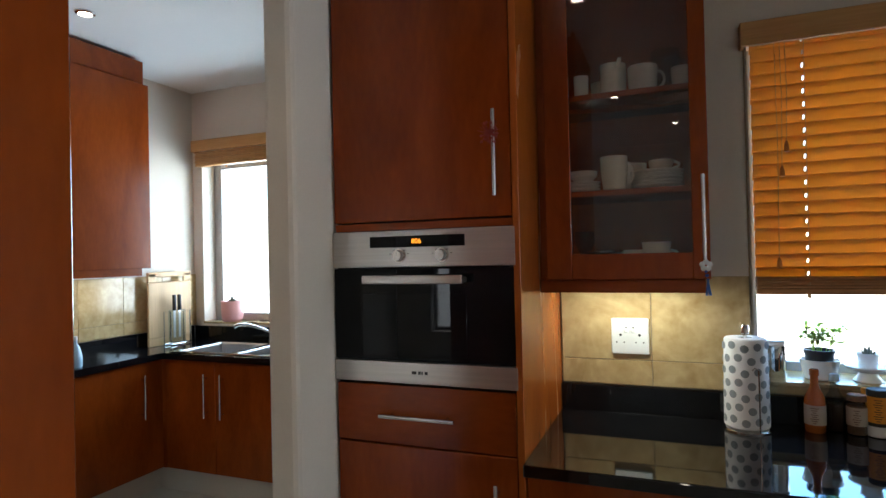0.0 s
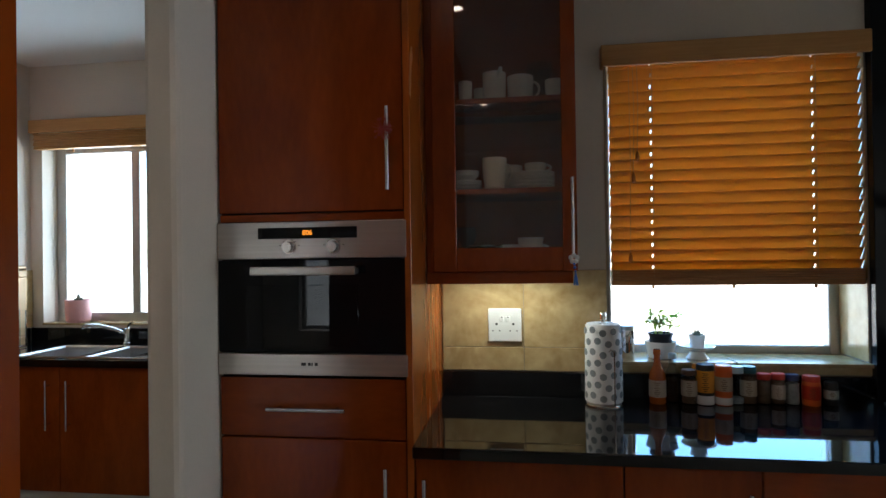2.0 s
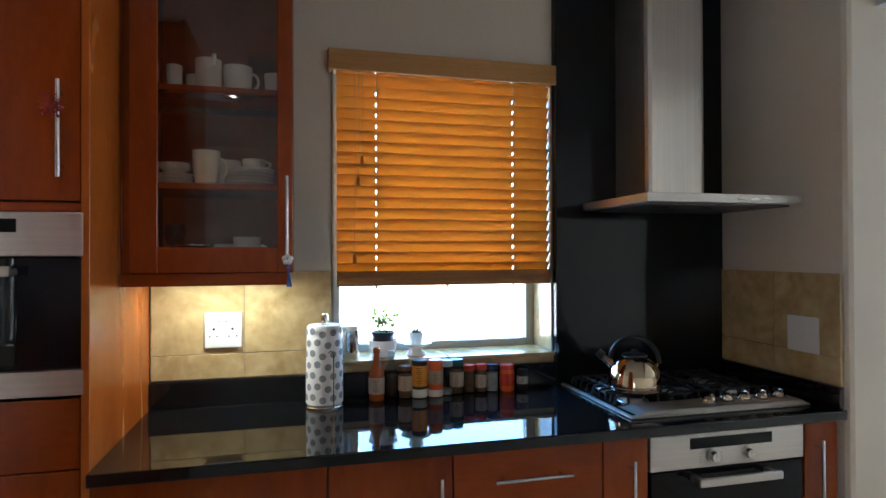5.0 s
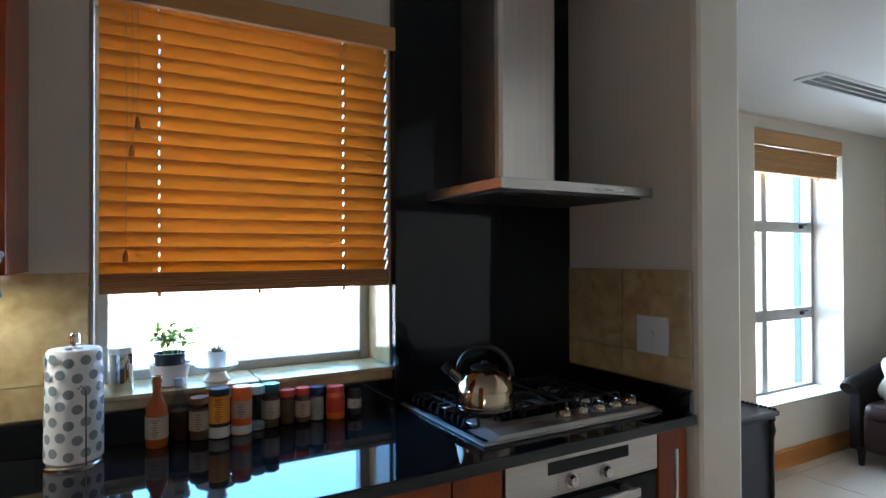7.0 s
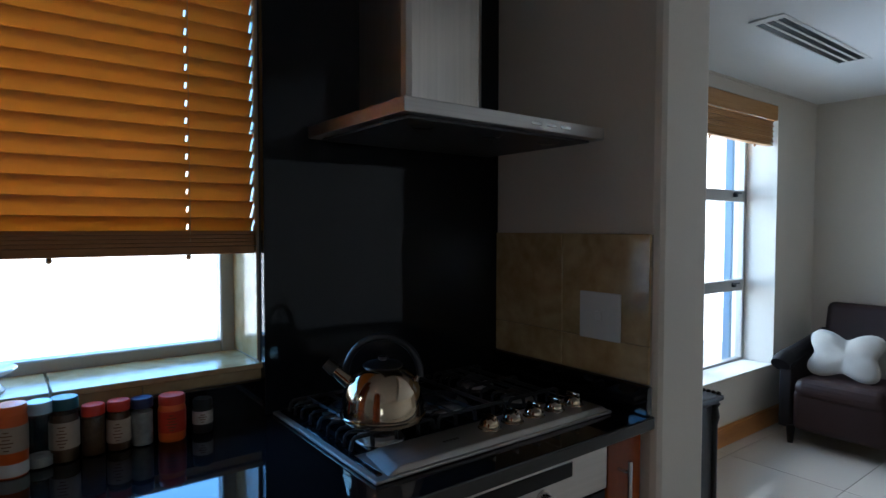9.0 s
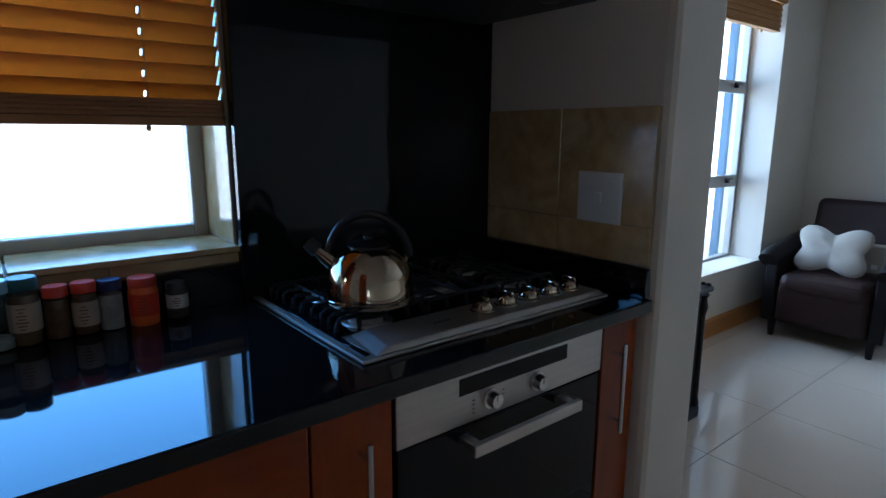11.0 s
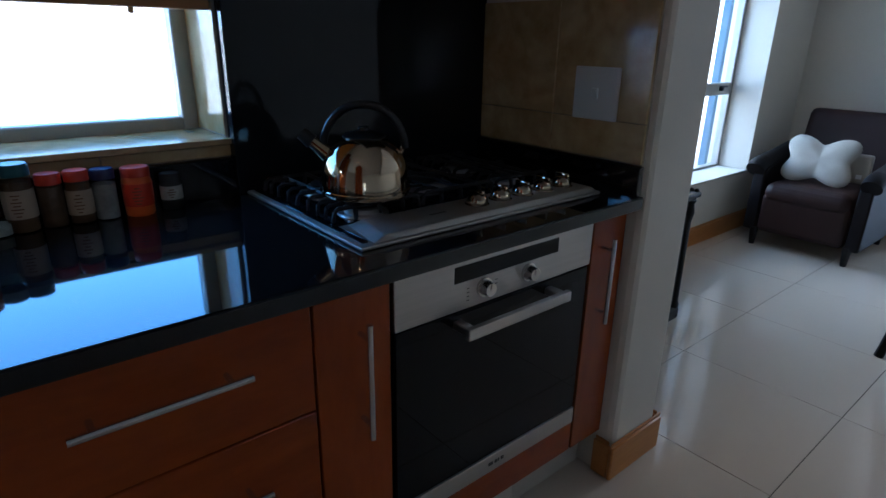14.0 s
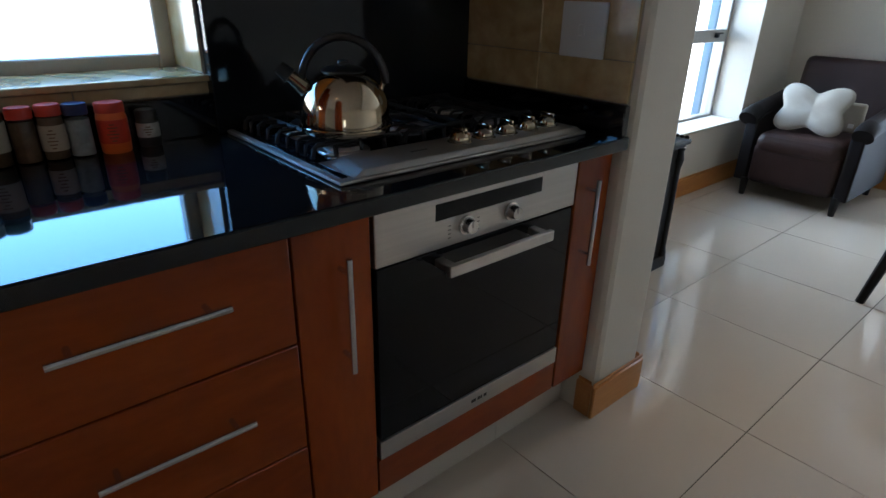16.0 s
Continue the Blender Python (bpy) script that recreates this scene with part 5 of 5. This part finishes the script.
for y in (-0.022, 0.022):
    k = part("knife", box(B(), -0.012, 0.012, y - 0.010, y + 0.010, 0.235, 0.345, 0.006, 2), BLACK, kb, "black knife handle")
    part("blade", box(B(), -0.001, 0.001, y - 0.009, y + 0.009, 0.05, 0.235), STEEL_V, k, "", False)
pk = thing("pink_plant_pot", (-2.810, 3.735, 1.009), "matt pink pot with a small cactus on the sill", "potted plant")
part("pot", lathe(B(), [(0, 0), (0.060, 0), (0.072, 0.012), (0.078, 0.07), (0.078, 0.150), (0.072, 0.150), (0.070, 0.135), (0, 0.135)], 0, 0, 28), PINK, pk)
part("soil", lathe(B(), [(0, 0.140), (0.071, 0.136)], 0, 0, 20), SOIL, pk)
t = B()
for a, hh in ((0.0, 0.05), (0.02, 0.03), (-0.02, 0.025)):
    lathe(t, [(0.009, 0.135), (0.011, 0.135 + hh * 0.6), (0.007, 0.135 + hh), (0, 0.137 + hh)], a, 0.0, 10)
part("cactus", t, SUCCULENT, pk)
th = thing("towel_ring", (-1.530, 3.06, 0.66), "white plastic towel hook on the sink cabinet", "hook")
part("loop", tube(B(), [(0, 0.04, 0.06), (0, -0.02, 0.07), (-0.05, -0.03, 0.02), (-0.06, -0.03, -0.04), (0.02, -0.03, -0.05), (0.05, -0.02, -0.02)], 0.006, 8), WHITE_PLASTIC, th)
bt = thing("dish_soap_bottle", (-2.870, 2.57, TOP), "pale blue dish soap bottle on the scullery worktop", "bottle")
part("body", lathe(B(), [(0, 0), (0.03, 0), (0.034, 0.01), (0.034, 0.06), (0.022, 0.11), (0.010, 0.13), (0.010, 0.15), (0, 0.15)], 0, 0, 20), PALE_BLUE, bt)
part("cap", lathe(B(), [(0, 0.15), (0.012, 0.15), (0.010, 0.172), (0, 0.174)], 0, 0, 14), WHITE_PLASTIC, bt)

uc = thing("scullery_wall_cabinet", (-2.960, 2.2, 1.38), "cherry wall cabinet with a recessed top box", "cabinet")
part("carcass", box(B(), -3.128, -2.822, 1.50, 3.018, 1.42, 2.56, 0.001, 1), CHERRY, uc)
for a, b in ((1.50, 2.00), (2.00, 2.51), (2.51, 3.02)):
    part("door", box(B(), -2.821, -2.800, a + 0.002, b - 0.002, 1.42, 2.556, 0.002, 1), CHERRY, uc)
part("pelmet", box(B(), -2.835, -2.815, 1.52, 2.965, 1.375, 1.42, 0.001, 1), CHERRY_H, uc)
part("pelmet_end", box(B(), -3.128, -2.836, 2.945, 2.965, 1.375, 1.42, 0.001, 1), CHERRY_H, uc)
part("top_box", box(B(), -3.128, -2.815, 1.50, 2.995, 2.561, 2.70, 0.002, 1), CHERRY_H, uc)
loc(uc)
strip = thing("strip_light", (-2.960, 2.55, 1.385), "slim warm strip light under the scullery cabinet", "lamp")
part("housing", box(B(), -0.02, 0.02, -0.42, 0.42, 0.008, 0.034, 0.002, 1), WHITE_PLASTIC, strip)
part("diffuser", box(B(), -0.015, 0.015, -0.40, 0.40, 0.0, 0.008, 0.002, 1), STRIP, strip)


# ---- recessed downlights ----
def downlight(x, y, z, r=0.045):
    d = thing("downlight", (x, y, z), "small round recessed ceiling downlight, lit", "lamp", "ceiling downlights")
    part("trim_ring", lathe(B(), [(r * 0.72, -0.012), (r, -0.008), (r * 1.02, -0.001), (r * 0.7, -0.001), (r * 0.72, -0.012)], 0, 0, 28), HANDLE, d, "satin metal trim ring")
    part("bulb", lathe(B(), [(0, -0.006), (r * 0.66, -0.006), (r * 0.70, -0.002), (0, -0.002)], 0, 0, 24), DISC, d, "glowing frosted bulb")
    return d


first = downlight(-0.19, 1.07, CEIL)
for x, y, z in ((0.28, -2.15, CEIL), (2.55, 1.00, LOW), (1.35, -1.2, CEIL), (-0.19, -0.9, CEIL), (-2.50, 2.38, CEIL), (-1.6, 0.6, CEIL), (3.55, 1.734, LOW), (6.656, 1.684, LOW), (8.07, 2.60, LOW), (4.05, -0.6, LOW)):
    copy_thing(first, pose(x, y, z))

# ---- living room ----
vt = thing("ceiling_vent", (4.055, 2.232, LOW), "long white ceiling air vent with black slots", "vent")
part("frame", box(B(), -0.54, 0.54, -0.078, 0.078, -0.007, -0.001, 0.003, 1), CEILING, vt)
for y in (-0.045, 0.0, 0.045):
    part("slot", box(B(), -0.49, 0.49, y - 0.014, y + 0.014, -0.0085, -0.0065), BLACK, vt, "dark air slot", False)
    part("blade", box(B(), -0.49, 0.49, y + 0.015, y + 0.019, -0.0125, -0.007, 0.001, 1), CEILING, vt)

ac = thing("armchair", (5.20, 2.335, 0.0), "dark brown leather armchair with rolled arms and tapered legs", "armchair")
t = B()
box(t, -0.42, 0.20, -0.250, 0.250, 0.10, 0.36, 0.035, 4)
part("seat_base", t, LEATHER, ac, "brown leather seat and front apron")
t = B()
box(t, -0.435, 0.20, -0.246, 0.246, 0.30, 0.425, 0.055, 5)
for v in t.verts:
    if v.co.z > 0.40:
        v.co.z += 0.018 * (1 - (v.co.y / 0.25) ** 2)
part("seat_cushion", t, LEATHER, ac, "crowned leather seat cushion")
bk = B()
box(bk, -0.065, 0.065, -0.315, 0.315, 0.0, 0.56, 0.045, 4)
part("backrest", bk, LEATHER, ac, "raked leather backrest", True, pose(0.215, 0, 0.30, 0, 14, 0))
for s_ in (-1, 1):
    ar = B()
    prof = [(-0.41, 0.10), (0.30, 0.10), (0.30, 0.60), (0.10, 0.575), (-0.15, 0.54), (-0.34, 0.525), (-0.40, 0.50)]
    prism(ar, prof, -0.038, 0.038)
    bmesh.ops.bevel(ar, geom=ar.edges[:], offset=0.012, segments=2, affect="EDGES", profile=0.5)
    path = [(-0.425, 0, 0.495), (-0.40, 0, 0.515), (-0.34, 0, 0.528), (-0.15, 0, 0.545), (0.10, 0, 0.580), (0.30, 0, 0.608)]
    tube(ar, [(x, s_ * 0.022, z) for x, y, z in path], 0.056, 18)
    part("armrest", ar, LEATHER_DARK, ac, "black leather rolled arm", True, pose(0, s_ * 0.298, 0))
for x, y in ((-0.39, -0.275), (-0.39, 0.265), (0.27, -0.27), (0.27, 0.27)):
    part("leg", rod(B(), (x, y, 0.0), (x, y, 0.12), 0.017, 10, 0.028), EBONY, ac, "dark tapered leg")
pw = thing("butterfly_pillow", (4.985, 2.368, 0.435), "cream velour butterfly-shaped cushion on the armchair", "cushion")
t = B()
N, M_ = 56, 14
rings = []
for i in range(N):
    a = 2 * math.pi * i / N
    ca, sa = math.cos(a), math.sin(a)
    rad = 1 - 0.19 * math.cos(4 * a) - (0.25 if sa > 0 else 0.13) * abs(sa) ** 8 + 0.05 * max(0.0, sa)
    wy, wz = 0.206 * rad * ca, 0.158 * rad * sa
    rings.append((wy, wz))
vs = []
for k in range(M_ + 1):
    q = -math.pi / 2 + math.pi * k / M_
    f, d = max(0.0, math.cos(q)) ** 0.55, math.sin(q) * 0.033
    vs.append([t.verts.new((d * (0.40 + 0.60 * min(1, abs(wy * f) / 0.07)) * (1 - 0.22 * math.exp(-((abs(wy * f) - 0.09) ** 2 + (wz * f) ** 2) / 0.0012)), wy * f, wz * f)) for wy, wz in rings])
for a, b in zip(vs, vs[1:]):
    for i in range(N):
        t.faces.new([a[i], a[(i + 1) % N], b[(i + 1) % N], b[i]])
bmesh.ops.remove_doubles(t, verts=t.verts[:], dist=0.0005)
cu = part("cushion", t, PILLOW, pw, "", True, pose(0, 0, 0.140, 0, 20, 0))
part("piping", tube(B(), [(0, wy * 1.005, wz * 1.005) for wy, wz in rings + rings[:1]], 0.0035, 6), PILLOW, cu)
part("label_tag", box(B(), 0.02, 0.024, -0.235, -0.205, 0.060, 0.085, 0.001, 1), WHITE_PLASTIC, pw)
part("side_cushion", box(B(), 0.07, 0.11, -0.262, -0.10, 0.02, 0.20, 0.015, 3), PILLOW, pw, "plain cream cushion edge")

bc = thing("carved_cabinet", (2.945, 2.632, 0.0), "low black carved wooden cabinet against the wall", "cabinet")
part("body", box(B(), -0.43, 0.40, -0.295, 0.185, 0.06, 0.598, 0.006, 2), EBONY, bc)
t = B()
box(t, -0.46, 0.43, -0.325, 0.19, 0.603, 0.628, 0.008, 2)
box(t, -0.445, 0.415, -0.31, 0.19, 0.588, 0.604, 0.005, 1)
part("top", t, EBONY, bc, "moulded cabinet top")
for k in range(21):
    part("carved_bead", lathe(B(), [(0, 0.630), (0.010, 0.629), (0.012, 0.634), (0.006, 0.640), (0, 0.641)], 0.415, -0.305 + k * 0.0235, 10), EBONY, bc)
for k in range(2):
    part("carved_panel", box(B(), 0.398, 0.408, -0.255 + k * 0.215, -0.06 + k * 0.215, 0.12, 0.54, 0.008, 2), EBONY, bc)
for y in (-0.290, 0.160):
    ps = B()
    lathe(ps, [(0, 0.0), (0.018, 0.0), (0.028, 0.02), (0.020, 0.05), (0.026, 0.07), (0.019, 0.10), (0.019, 0.49), (0.027, 0.53), (0.02, 0.57), (0.028, 0.588), (0, 0.588)], 0.40, y, 16)
    part("turned_post", ps, EBONY, bc)
part("plinth_moulding", box(B(), -0.45, 0.42, -0.315, 0.188, 0.0, 0.06, 0.01, 2), EBONY, bc)

dc = thing("dining_chair", (4.005, 1.335, 0.0), "black wooden dining chair with splayed legs", "chair")
for sx, sy in ((-1, 1), (-1, -1), (1, 1), (1, -1)):
    t = B()
    a, b = Vector((sx * 0.30, sy * 0.25, 0.0)), Vector((sx * 0.20, sy * 0.18, 0.44))
    for k in range(4):
        p, q = a.lerp(b, k / 4), a.lerp(b, (k + 1) / 4)
        rod(t, p, q, 0.018 + 0.002 * k, 8, 0.020 + 0.002 * k)
    part("leg", t, EBONY, dc)
part("seat", box(B(), -0.24, 0.24, -0.22, 0.22, 0.44, 0.49, 0.02, 3), EBONY, dc)
part("backrest", box(B(), 0.19, 0.22, -0.21, 0.21, 0.60, 0.95, 0.012, 2), EBONY, dc)
for y in (-0.19, 0.19):
    part("back_post", rod(B(), (0.205, y, 0.48), (0.205, y, 0.64), 0.016, 8), EBONY, dc)


# ---- tiles of walls and floor ----
def tile_set(parent, spans, name="tile", material=None, edge=0.0012):
    cache = {}
    for (x, y, z, sx, sy, sz) in spans:
        k = (round(sx, 3), round(sy, 3), round(sz, 3))
        if k not in cache:
            o = part(name, box(B(), -sx / 2, sx / 2, -sy / 2, sy / 2, -sz / 2, sz / 2, edge, 1), material, parent, "", False)
            cache[k] = o.data
        else:
            o = new(name, cache[k])
            o.parent = parent
        o.matrix_basis = Matrix.Translation((x, y, z))


bed = structure("tile_bed_north", box(B(), -0.18, 1.364, 2.5165, 2.5245, 0.90, 1.003), GROUT, "grout bed of the kitchen wall tiles", "wall tiles", False)
bed2 = structure("tile_bed_left", box(B(), -0.18, 0.449, 2.5165, 2.5245, 1.003, 1.362), GROUT, "grout bed of the kitchen wall tiles", "wall tiles", False)
J = 0.0022
sp = []
for a, b in ((-0.180, 0.136), (0.136, 0.449)):
    sp.append(((a + b) / 2, 2.518, (1.067 + 1.365) / 2, b - a - J, 0.009, 1.365 - 1.067 - J))
for a, b in ((-0.180, 0.136), (0.136, 0.449)):
    sp.append(((a + b) / 2, 2.518, (0.977 + 1.067) / 2, b - a - J, 0.009, 1.067 - 0.977 - J))
tile_set(bed2, sp, material=STONE)
sp = []
for a, b in ((0.449, 0.768), (0.768, 1.084), (1.084, 1.364)):
    sp.append(((a + b) / 2, 2.518, (0.977 + 1.003) / 2, b - a - J, 0.009, 1.003 - 0.977 - 0.001))
tile_set(bed, sp, material=STONE)
bed = structure("tile_bed_stub", box(B(), 2.165, 2.1715, 1.898, 2.483, 0.90, 1.352), GROUT, "grout bed of the tiles beside the hob", "wall tiles", False)
sp = []
for a, b in ((1.898, 2.192), (2.192, 2.483)):
    for c0, c1 in ((0.960, 1.060), (1.060, 1.354)):
        sp.append((2.1625, (a + b) / 2, (c0 + c1) / 2, 0.009, b - a - J, c1 - c0 - J))
tile_set(bed, sp, material=STONE)
# tiles on the window reveals
for nm, x, q in (("tile_reveal_right", 1.3605, 0.009), ("tile_reveal_left", 0.4545, 0.009)):
    rv = structure(nm, box(B(), x - q / 2 + 0.001, x + q / 2, 2.52, 2.714, 1.02, 2.16), GROUT, "grout bed of the window reveal tiles", "wall tiles", False)
    tile_set(rv, [(x - 0.001, 2.617, z, q, 0.190, 0.296) for z in (1.172, 1.471, 1.770, 2.069)], material=STONE)
# scullery tiles
bed = structure("tile_bed_scullery_side", box(B(), -3.130, -3.122, 1.6, 3.699, 0.98, 1.36), GROUT, "grout bed of the scullery tiles", "wall tiles", False)
sp = []
for k in range(7):
    yb = 3.699 - 0.31 * k
    for c0, c1 in ((0.981, 1.063), (1.063, 1.360)):
        sp.append((-3.120, yb - 0.155, (c0 + c1) / 2, 0.009, 0.31 - J, c1 - c0 - J))
tile_set(bed, sp, material=STONE)

slab = structure("floor", box(B(), -3.47, 9.2, -3.5, 3.95, -0.25, -0.0015), FLOOR_GROUT, "large polished cream porcelain floor tiles with dark joints", "floor", False)
P = 0.602
sp = []
for i in range(-10, 10):
    for j in range(-7, 4):
        sp.append((3.086 + (i + 0.5) * P, 1.530 + (j + 0.5) * P, -0.001, P - 0.003, P - 0.003, 0.006))
sp = [q for q in sp if -3.4 < q[0] < 9.0 and -3.3 < q[1] < 3.9]
tile_set(slab, sp, material=PORCELAIN, edge=0.0)
